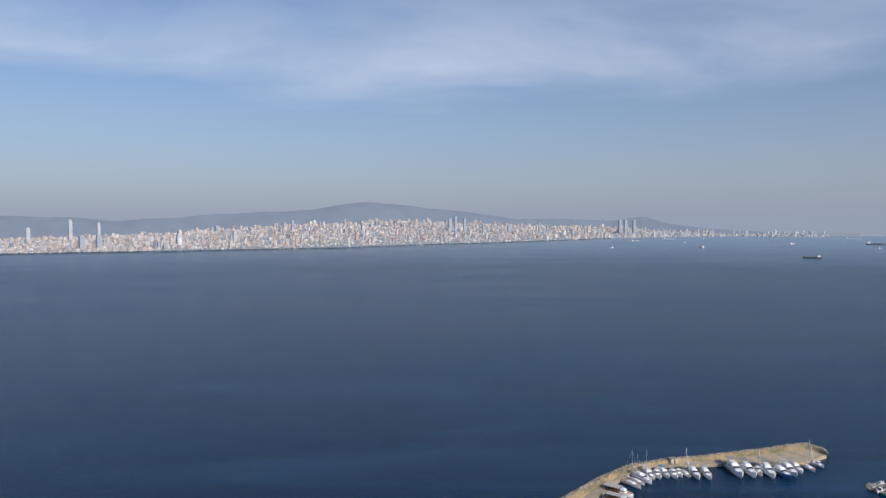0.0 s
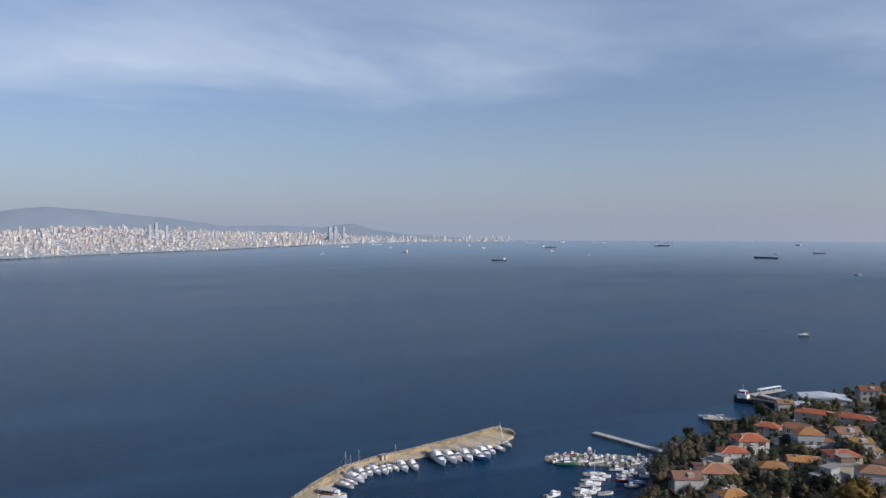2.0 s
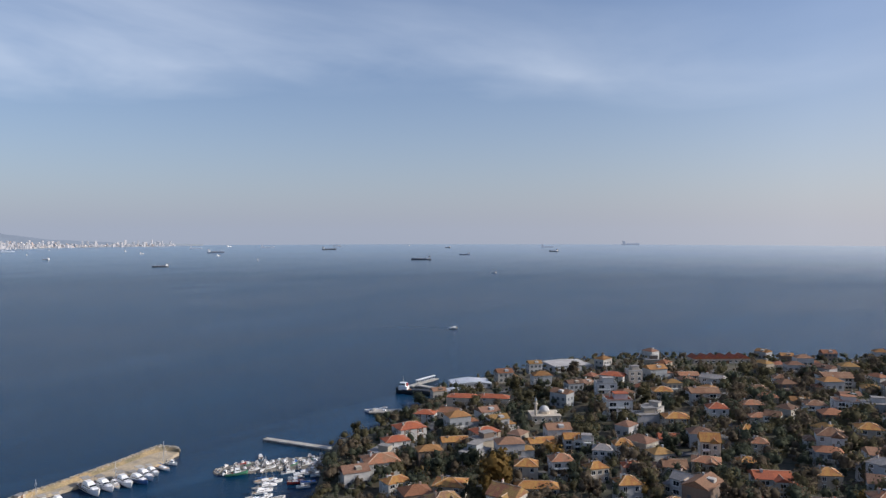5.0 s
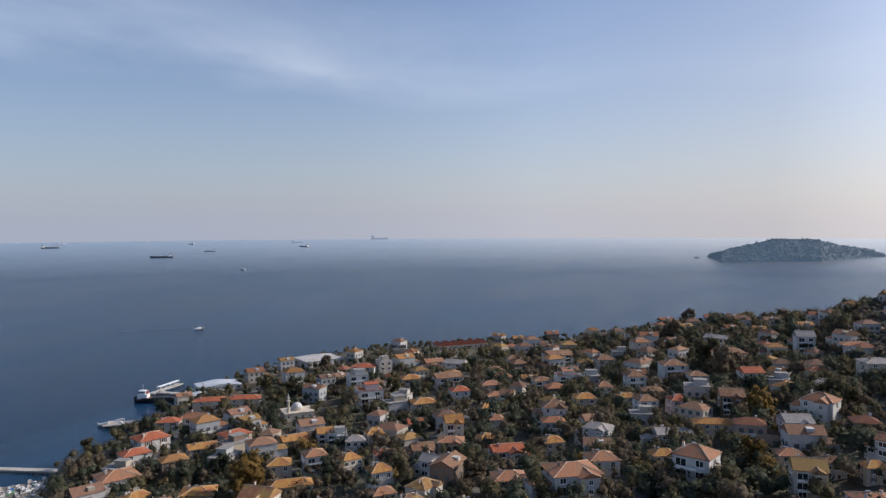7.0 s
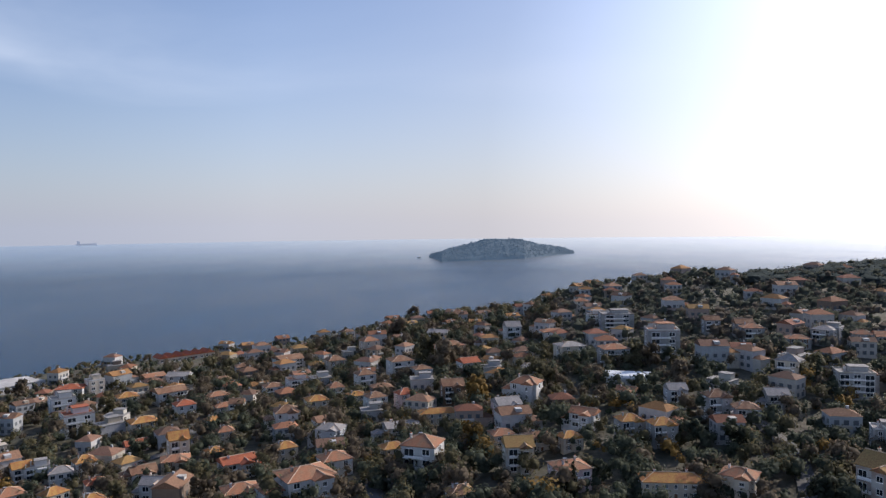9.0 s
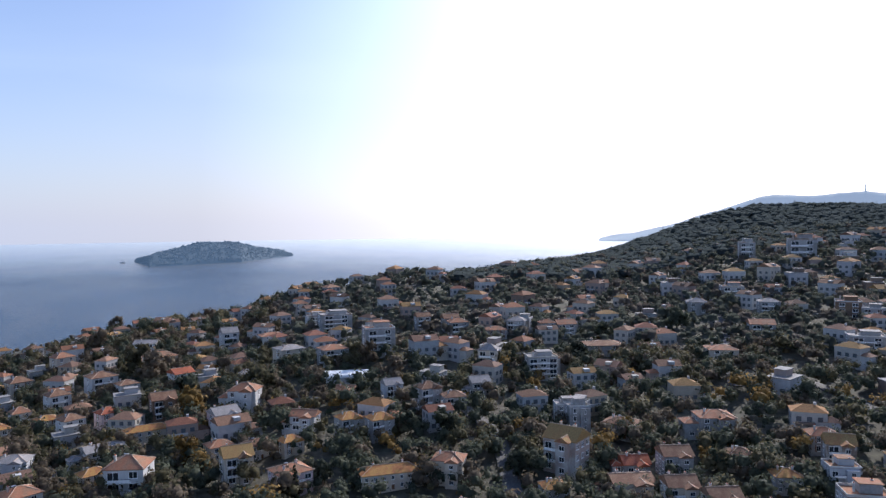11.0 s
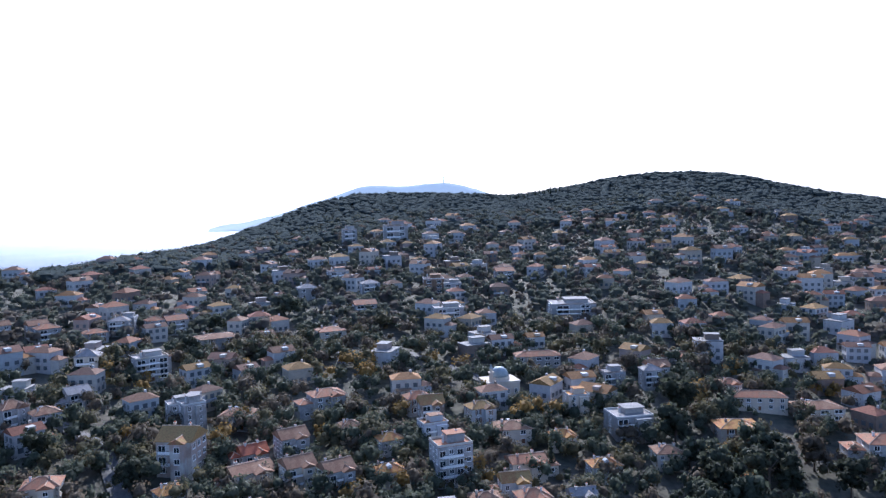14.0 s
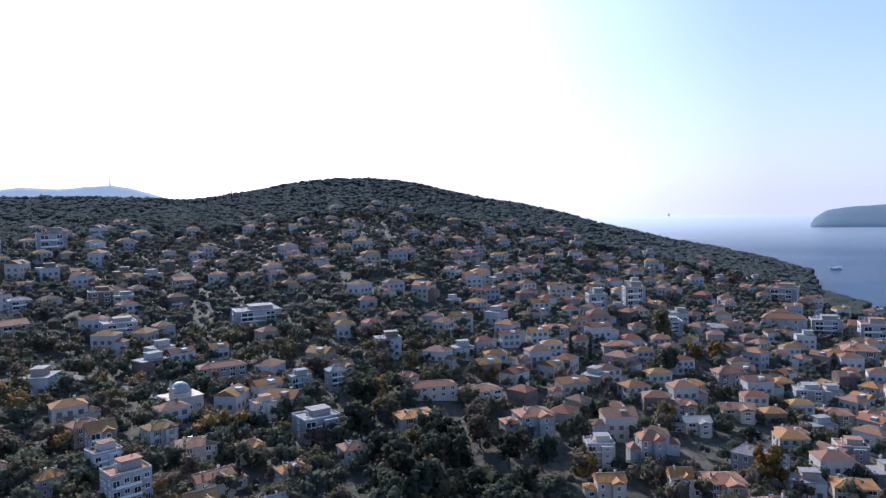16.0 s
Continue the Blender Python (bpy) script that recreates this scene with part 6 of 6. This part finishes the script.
home("three", "brown", "c", 129.1, 192, 20, 0.71, 0.70)
home("three", "brown", "w", 132.1, 187, 25, 0.71, 0.70)
home("two", "ochre", "c", 136.2, 188, 15, 0.62, 0.70)
home("small", "brown", "c", 125.4, 197, 20, 1.09, 0.70)
home("two", "ochre", "w", 119.6, 188, 20, 0.60, 0.71)
home("long", "ochre", "c", 124.6, 173, 25, 0.60, 0.70)
home("two", "ochre", "w", 126.7, 162, 25, 0.61, 0.70)
home("two", "ochre", "c", 118.8, 163, 20, 0.60, 0.70)
home("two", "brown", "c", 136.2, 161, 15, 0.82, 0.70)
home("two", "terra", "w", 138.7, 239, 20, 0.70, 0.84)
home("flat", "brown", "g", 139.9, 214, 20, 0.60, 0.70)
home("flat", "terra", "w", 141.3, 189, 20, 0.69, 0.86)
home("flat", "grey", "w", 140.7, 161, 10, 0.60, 0.70)
home("two", "brown", "c", 146.2, 220, 12, 0.95, 0.70)
home("small", "terra", "c", 147.3, 197, 20, 0.90, 0.70)
home("two", "ochre", "c", 150.2, 217, 20, 0.60, 0.70)
home("flat", "ochre", "c", 151.3, 245, 20, 0.60, 0.70)
home("flat", "grey", "w", 155.3, 233, 25, 0.94, 0.70)
home("two", "ochre", "w", 153.4, 201, 22, 0.65, 0.71)
home("three", "terra", "w", 147.8, 172, 22, 0.60, 0.70)
home("two", "brown", "c", 144.0, 172, 15, 0.70, 0.70)
home("small", "grey", "g", 151.7, 182, 20, 0.61, 0.70)
home("two", "brown", "c", 158.2, 216, 20, 0.75, 0.72)
home("long", "terra", "w", 148.3, 290, 12, 0.74, 0.70)
home("three", "grey", "w", 157.0, 273, 20, 0.60, 0.70)
home("flat", "grey", "w", 154.1, 268, 20, 0.60, 0.70)
home("flat", "grey", "w", 141.3, 345, 10, 0.99, 0.70)
home("flat", "grey", "w", 151.0, 363, 10, 1.66, 0.70)
home("flat", "brown", "b", 140.2, 401, 5, 0.93, 0.88)
home("flat", "grey", "w", 141.7, 399, 5, 0.75, 0.71)
home("three", "terra", "c", 145.8, 438, 10, 0.99, 0.70)
home("flat", "terra", "c", 137.3, 547, 5, 1.35, 1.41)
home("flat", "terra", "w", 132.7, 436, 10, 0.91, 0.82)
home("three", "grey", "w", 135.2, 397, 10, 0.80, 0.71)
home("three", "terra", "w", 134.7, 357, 10, 0.96, 0.70)
home("two", "grey", "w", 130.3, 408, 10, 0.94, 1.00)
home("flat", "grey", "w", 133.7, 544, 10, 0.73, 1.05)
home("two", "terra", "c", 132.0, 326, 15, 1.07, 0.70)
home("flat", "grey", "w", 120.5, 246, 10, 0.60, 0.70)
home("two", "ochre", "c", 163.1, 242, 20, 1.05, 0.70)
home("long", "terra", "c", 164.5, 268, 15, 0.75, 0.70)
home("two", "brown", "c", 168.4, 270, 30, 1.07, 0.70)
home("three", "terra", "w", 172.6, 246, 22, 0.92, 0.81)
home("bal", "ochre", "w", 163.0, 204, 25, 0.68, 0.70)
home("three", "brown", "w", 157.4, 278, 22, 0.70, 0.70)
home("small", "terra", "w", 159.0, 303, 20, 0.78, 0.75)
home("two", "terra", "c", 162.6, 275, 20, 0.60, 0.70)
home("two", "terra", "c", 176.2, 300, 15, 0.71, 0.70)
home("two", "terra", "c", 178.6, 276, 15, 0.73, 0.70)
home("two", "ochre", "c", 184.5, 327, 20, 0.91, 0.75)
home("two", "terra", "w", 187.1, 348, 25, 0.91, 1.12)
home("two", "terra", "c", 184.1, 297, 15, 0.71, 0.70)
home("three", "terra", "w", 181.6, 237, 20, 0.60, 1.03)
home("small", "ochre", "c", 178.5, 212, 15, 0.82, 0.82)
home("flat", "grey", "c", 177.7, 234, 12, 0.68, 0.70)
home("small", "ochre", "c", 183.8, 219, 15, 0.60, 1.07)
home("two", "terra", "p", 186.7, 227, 20, 1.01, 0.76)
home("long", "grey", "w", 189.4, 250, -20, 0.67, 1.04)
home("long", "terra", "w", 190.9, 506, 8, 1.08, 1.40)
home("flat", "grey", "w", 193.6, 542, 8, 1.32, 1.01)
home("flat", "terra", "w", 196.5, 537, 10, 1.25, 1.38)
home("flat", "terra", "c", 190.9, 624, -10, 1.56, 1.30)
home("two", "ochre", "c", 196.4, 385, -20, 0.77, 0.98)
home("two", "terra", "c", 195.7, 466, 10, 1.45, 1.30)
home("small", "grey", "c", 188.6, 412, 20, 1.14, 0.98)
home("two", "brown", "c", 194.2, 336, 15, 1.09, 0.78)
home("two", "terra", "c", 196.6, 335, 15, 0.69, 0.96)
home("flat", "terra", "w", 195.2, 288, 15, 0.77, 0.70)
home("two", "ochre", "c", 195.4, 253, 15, 0.96, 0.70)
home("flat", "grey", "w", 177.6, 437, 15, 0.84, 1.34)
home("flat", "terra", "w", 180.4, 477, 15, 0.90, 1.23)
home("flat", "grey", "w", 182.8, 433, 12, 1.22, 0.70)
home("two", "grey", "w", 186.1, 453, 15, 1.32, 0.79)
home("flat", "grey", "w", 192.5, 356, 15, 1.00, 0.70)
home("small", "brown", "c", 187.7, 307, 20, 1.20, 0.70)
home("two", "terra", "w", 191.5, 293, 20, 0.77, 0.70)
home("small", "grey", "c", 184.9, 278, 20, 0.97, 0.70)
home("two", "terra", "c", 179.1, 366, 15, 1.15, 0.76)
home("two", "terra", "w", 174.3, 375, 10, 1.06, 0.70)

# ---- trees that stand out ----
grown("gold", 52.4, 247, 2.20)
grown("brown", 58.5, 471, 1.33)
grown("olive", 63.9, 382, 1.29)
grown("olive", 87.9, 400, 2.20)
grown("gold", 91.5, 294, 1.71)
grown("brown", 85.4, 495, 2.14)
grown("brown", 70.1, 233, 1.36)
grown("dark", 65.7, 299, 1.12)
grown("olive", 64.3, 249, 1.17)
grown("brown", 59.8, 244, 1.37)
grown("dark", 47.9, 277, 1.17)
grown("dark", 50.5, 281, 1.21)
grown("dark", 46.7, 393, 0.89)
grown("olive", 41.4, 337, 0.95)
grown("olive", 55.8, 399, 1.12)
grown("olive", 54.0, 418, 1.33)
grown("gold", 91.2, 245, 1.29)
grown("gold", 91.7, 289, 1.57)
grown("brown", 88.8, 378, 2.13)
grown("olive", 97.3, 302, 1.19)
grown("cypress", 99.1, 197, 0.85)
grown("dark", 108.3, 232, 1.09)
grown("dark", 111.1, 229, 1.25)
grown("brown", 86.5, 572, 1.70)
grown("brown", 104.9, 313, 1.65)
grown("brown", 107.0, 295, 1.39)
grown("dark", 101.3, 205, 0.96)
grown("cypress", 116.5, 297, 1.07)
grown("cypress", 116.4, 296, 0.92)
grown("dark", 120.9, 224, 0.88)
grown("gold", 131.0, 222, 0.63)
grown("olive", 129.9, 158, 0.89)
grown("cypress", 149.2, 223, 0.83)
grown("dark", 146.8, 227, 0.90)
grown("gold", 125.2, 238, 0.89)
grown("dark", 116.8, 201, 1.17)
grown("dark", 159.0, 248, 1.96)
grown("dark", 123.5, 363, 1.36)
grown("dark", 121.6, 323, 1.33)
grown("dark", 128.9, 373, 1.75)
grown("dark", 158.8, 228, 1.84)
grown("dark", 164.7, 229, 1.55)
grown("brown", 168.3, 232, 1.57)
grown("dark", 163.7, 197, 1.70)
grown("dark", 165.8, 230, 1.30)
grown("cypress", 149.3, 199, 0.88)
grown("cypress", 175.6, 339, 1.2)
grown("cypress", 177.1, 344, 1.2)
grown("dark", 182.8, 347, 1.96)
grown("gold", 184.9, 376, 1.24)
grown("gold", 186.3, 382, 1.43)
grown("gold", 190.1, 241, 1.72)
grown("olive", 182.4, 405, 2.20)
grown("dark", 188.8, 275, 1.08)
grown("dark", 173.3, 221, 1.66)
grown("dark", 170.6, 221, 1.45)
grown("brown", 185.7, 642, 1.81)
grown("brown", 187.6, 639, 2.04)

# a dark grove of tall evergreens below the hillside
rng = random.Random(41)
for i in range(26):
    grown("pine" if i % 9 == 4 else "dark", rng.uniform(159.5, 174), 138 + 84 * (i + 0.5) / 26, rng.uniform(1.1, 1.7))
for i in range(9):
    grown(("dark", "brown", "dark")[i % 3], rng.uniform(145, 160), rng.uniform(138, 165), rng.uniform(0.9, 1.3))

# ---- the rest of the town, between the houses placed above ----
rng = random.Random(7)
far_town = Build()


def far_house(b, x, y, z, w, d, h, turn, flat, wing=0, gable=False):
    """A distant house in the joined rest: walls, windows, roof."""
    c, s = math.cos(turn), math.sin(turn)

    def at(u, v):
        return x + u * c - v * s, y + u * s + v * c
    b.box(x, y, z - 4, w, d, h + 4, turn)
    for k in range(int(h / 3)):
        for u in (-w * 0.3, 0, w * 0.3):
            px, py = at(u, -d / 2)
            b.box(px, py, z + 1 + 3 * k, 1.5, 0.2, 1.5, turn, 2)
        for q in (-1, 1):
            for v in (-d * 0.22, d * 0.22):
                px, py = at(q * w / 2, v)
                b.box(px, py, z + 1 + 3 * k, 0.2, 1.4, 1.5, turn, 2)
    if flat:
        b.box(x, y, z + h, w + 0.4, d + 0.4, 0.3, turn, 3)
        px, py = at(w * 0.15, d * 0.1)
        b.box(px, py, z + h, w * 0.5, d * 0.5, 2.4, turn)
        b.box(px, py, z + h + 2.4, w * 0.56, d * 0.56, 0.2, turn, 3)
        return
    W, D, rise = w / 2 + 0.35, d / 2 + 0.35, d * 0.25
    rx = W if gable else max(W - D, 0.1)
    vs = [(*at(-W, -D), z + h), (*at(W, -D), z + h), (*at(W, D), z + h), (*at(-W, D), z + h), (*at(-rx, 0), z + h + rise), (*at(rx, 0), z + h + rise)]
    b.add(vs, [(3, 2, 1, 0), (0, 1, 5, 4), (2, 3, 4, 5), (1, 2, 5), (3, 0, 4)], 1)
    if gable:
        px, py = at(w * 0.1, -d * 0.25)
        b.box(px, py, z + h, 2.2, 2.6, rise * 0.8, turn)
    else:
        for k in range(1, int(h / 3)):
            px, py = at(-w * 0.12, -d / 2 - 0.5)
            b.box(px, py, z + 3 * k, w * 0.55, 1.1, 0.9, turn)
    if wing and h > 5:
        px, py = at(wing * w * 0.62, -d * 0.12)
        b.box(px, py, z - 4, w * 0.5, d * 0.7, h + 1.2, turn)
        q = [at(wing * w * 0.62 + u * (w * 0.25 + 0.4), -d * 0.12 + v * (d * 0.35 + 0.4)) for u, v in ((-1, -1), (1, -1), (1, 1), (-1, 1))]
        b.add([(*p, z + h - 2.8) for p in q] + [(px, py, z + h - 1.4)], [(3, 2, 1, 0), (0, 1, 4), (1, 2, 4), (2, 3, 4), (3, 0, 4)], 1)
    px, py = at(w * 0.2, d * 0.1)
    b.box(px, py, z + h + rise * 0.4, 0.7, 0.7, 1.6, turn)


made = 0
spots = []
for gx in range(-42, 45):
    for gy in range(-45, 32):
        x = gx * 18.0 + rng.uniform(-5, 5) + (gy % 2) * 7
        y = gy * 17.0 + rng.uniform(-5, 5)
        r, az = math.hypot(x, y), math.degrees(math.atan2(x, y))
        spots.append((r, az if az > -60 else az + 360, x, y))
for r, az, x, y in sorted(spots):
    chance, pick, jitter = rng.random(), rng.random(), rng.uniform(-8, 8)
    if not 41 < az < 199 or not 130 < r < town_edge(az) or r > shore_r(az) - 12 or height(x, y) < 1.2:
        continue
    if 159 < az < 174.5 and r < 222:
        continue
    packed = 168 < az < 199 and r < 480
    if chance > (0.88 if packed else 0.8 if az < 70 else 0.68 if az < 105 else 0.54 if r < 330 else 0.5) * (1 - 0.55 * max(0, (r - town_edge(az) * 0.7) / (town_edge(az) * 0.3))) or not free(x, y, 4.6 if packed else 5.6):
        continue
    kind = ("two", "two", "three", "three", "small", "flat", "bal", "three")[int(pick * 8)]
    turn = -az + (-32, 18, 12, 22, 28, 60)[int(pick * 60) % 6] + jitter
    s = 0.74 + 0.25 * (pick * 13 % 1)
    if made < 64:
        det = 2 if r < 220 else 1 if r < 330 else 0
        put(HOUSES[det, kind, 0 if kind == "bal" else int(pick * 30) % 3], x, y, turn, s * 0.92, s * 0.92, s * 1.05)
        made += 1
    else:
        far_house(far_town, x, y, height(x, y), 10 * s + 2 * pick, 8.8 * s, (6.4, 6.4, 6.4, 8.4, 6, 9, 8.4)[int(pick * 7)] * s, radians(turn), kind == "flat", (-1, 0, 1, 0, 1)[int(pick * 500) % 5], int(pick * 770) % 3 == 0)
    claim(x, y, 4.6 if packed else 6.0)
for ob in [*HOUSES.values()]:
    for o in (*ob.children_recursive, ob):
        bpy.data.objects.remove(o)
far_wall = material("far_plaster", (0.7, 0.68, 0.64), 0.85, 0.8, 0.1, palette=[tuple(0.78 * c for c in w) for w in WALLS], island=True)
# glass lightened in colour to imitate haze over distant windows
hazed_glass = material("hazed_window_glass", (0.09, 0.1, 0.11), 0.3, 0.5, 0.2)
far_roof = material("far_roof_tile", (0.4, 0.2, 0.1), 0.85, 2.0, 0.25, palette=[tuple(1.0 * c for c in w) for w in ROOFS], island=True, random_tint=0.25, spec=0.1)
tagged(new("hillside_houses", far_town.mesh("hillside_houses", [far_wall, far_roof, hazed_glass, flat_roof_mat])),
       "pale houses with tiled roofs scattered up the hillside", "houses", kind="stuff")

# ---- trees in the gardens ----
for i in range(16):
    az = 146.2 + i * 0.27 + rng.uniform(-0.25, 0.25)
    p = polar(az, rng.uniform(806, 824))
    put(TREES["cypress", i % 3], p.x, p.y, i * 50, 0.9, 0.9, rng.uniform(0.35, 0.8) + 0.03 * i)
placed = 0
clouds = {"dark": ([], []), "olive": ([], []), "gold": ([], []), "brown": ([], []), "upper": ([], []), "upper_brown": ([], [])}
spots = sorted((115 + 590 * rng.random() ** 0.75, rng.uniform(38, 199)) for i in range(15500))
for r, az in spots:
    p = polar(az, r)
    if r > shore_r(az) - 5 or r > town_edge(az) + 50 or height(p.x, p.y) < 1.2 or not free(p.x, p.y, -1.0):
        continue
    if 168 < az < 199 and r < 480 and rng.random() < 0.42:
        continue
    k = rng.choice(("dark", "dark", "olive", "olive", "olive", "brown", "brown", "brown", "gold", "cypress", "pine", "brown") if az < 100 else
                   ("dark", "dark", "dark", "olive", "olive", "brown", "brown", "brown", "gold", "cypress", "pine", "dark"))
    if k == "gold" and (r > 300 or rng.random() < 0.4):
        k = "olive"
    near_sea = az < 88 and r > max(shore_r(az) - 85, 430)
    s = rng.uniform(0.45, 0.75) if near_sea else rng.uniform(0.5, 1.05) if az < 70 else rng.uniform(0.6, 1.2) if az < 108 or r < 260 else rng.uniform(0.65, 1.25)
    if az < 100 and not near_sea and rng.random() < 0.14:
        s *= 1.35
    if placed < 210 and r > 150:
        put(TREES[k, rng.randrange(3)], p.x, p.y, rng.uniform(0, 360), s, s, s * rng.uniform(0.85, 1.1))
        placed += 1
    else:
        k = "dark" if k in ("cypress", "pine") else k
        # far sunward trees go to the sets whose leaf colour imitates haze
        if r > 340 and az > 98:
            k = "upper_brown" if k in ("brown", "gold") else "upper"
        z = height(p.x, p.y)
        for q in range(3 if s > 0.85 else 2):
            a = rng.uniform(0, 2) + q * 2.1
            clouds[k][0].append((p.x + 1.7 * s * math.cos(a), p.y + 1.7 * s * math.sin(a), z + rng.uniform(1.8, 5.2) * s))
            clouds[k][1].append(rng.uniform(1.7, 3.1) * s)
    claim(p.x, p.y, 1.3 * s)
for ob in [*TREES.values()]:
    for o in (*ob.children_recursive, ob):
        bpy.data.objects.remove(o)
# leaf colours paled to paint the haze over the sunward hillside
leaf_hazed = material("hazed_green_leaf", (0.115, 0.12, 0.09), 0.85, 0.1, 0.35, leaf=0.3, spec=0.0)
leaf_hazed_brown = material("hazed_brown_leaf", (0.14, 0.12, 0.095), 0.85, 0.1, 0.35, leaf=0.3, spec=0.0)
for (k, (cs, rs)), mt, words in zip(clouds.items(), (leaf_dark, leaf_olive, leaf_gold, leaf_brown, leaf_hazed, leaf_hazed_brown), ("dark evergreen", "olive-green", "golden autumn", "withered brown", "haze-paled grey-green", "haze-paled grey-brown")):
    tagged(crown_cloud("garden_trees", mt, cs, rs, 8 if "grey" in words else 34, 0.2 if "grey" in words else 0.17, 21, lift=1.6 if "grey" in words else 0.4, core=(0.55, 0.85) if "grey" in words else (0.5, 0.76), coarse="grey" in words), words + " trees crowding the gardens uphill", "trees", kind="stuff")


def make_scrub():
    cs, rs = [], []
    for i in range(5000):
        az, r = rng.uniform(37, 199), 110 + 570 * rng.random() ** 0.85
        p = polar(az, r)
        z = height(p.x, p.y)
        if z < 1.3 or r > shore_r(az) - 4 or not free(p.x, p.y, -1.5):
            continue
        rad = rng.uniform(0.7, 1.8)
        cs.append((p.x, p.y, z + rad * 0.3))
        rs.append(rad)
    tagged(crown_cloud("scrub", leaf_scrub, cs, rs, 6, 0.28, 8, 0.2), "olive and brown garden shrubs between the houses", "shrubs", kind="stuff")


leaf_scrub = material("scrub_leaf", (0.07, 0.07, 0.03), 0.75, 0.08, 0.4, random_tint=0.3, island=True, leaf=0.3,
                      palette=[(0.05, 0.065, 0.03), (0.08, 0.085, 0.035), (0.12, 0.08, 0.035), (0.045, 0.055, 0.03), (0.13, 0.09, 0.035)])
make_scrub()
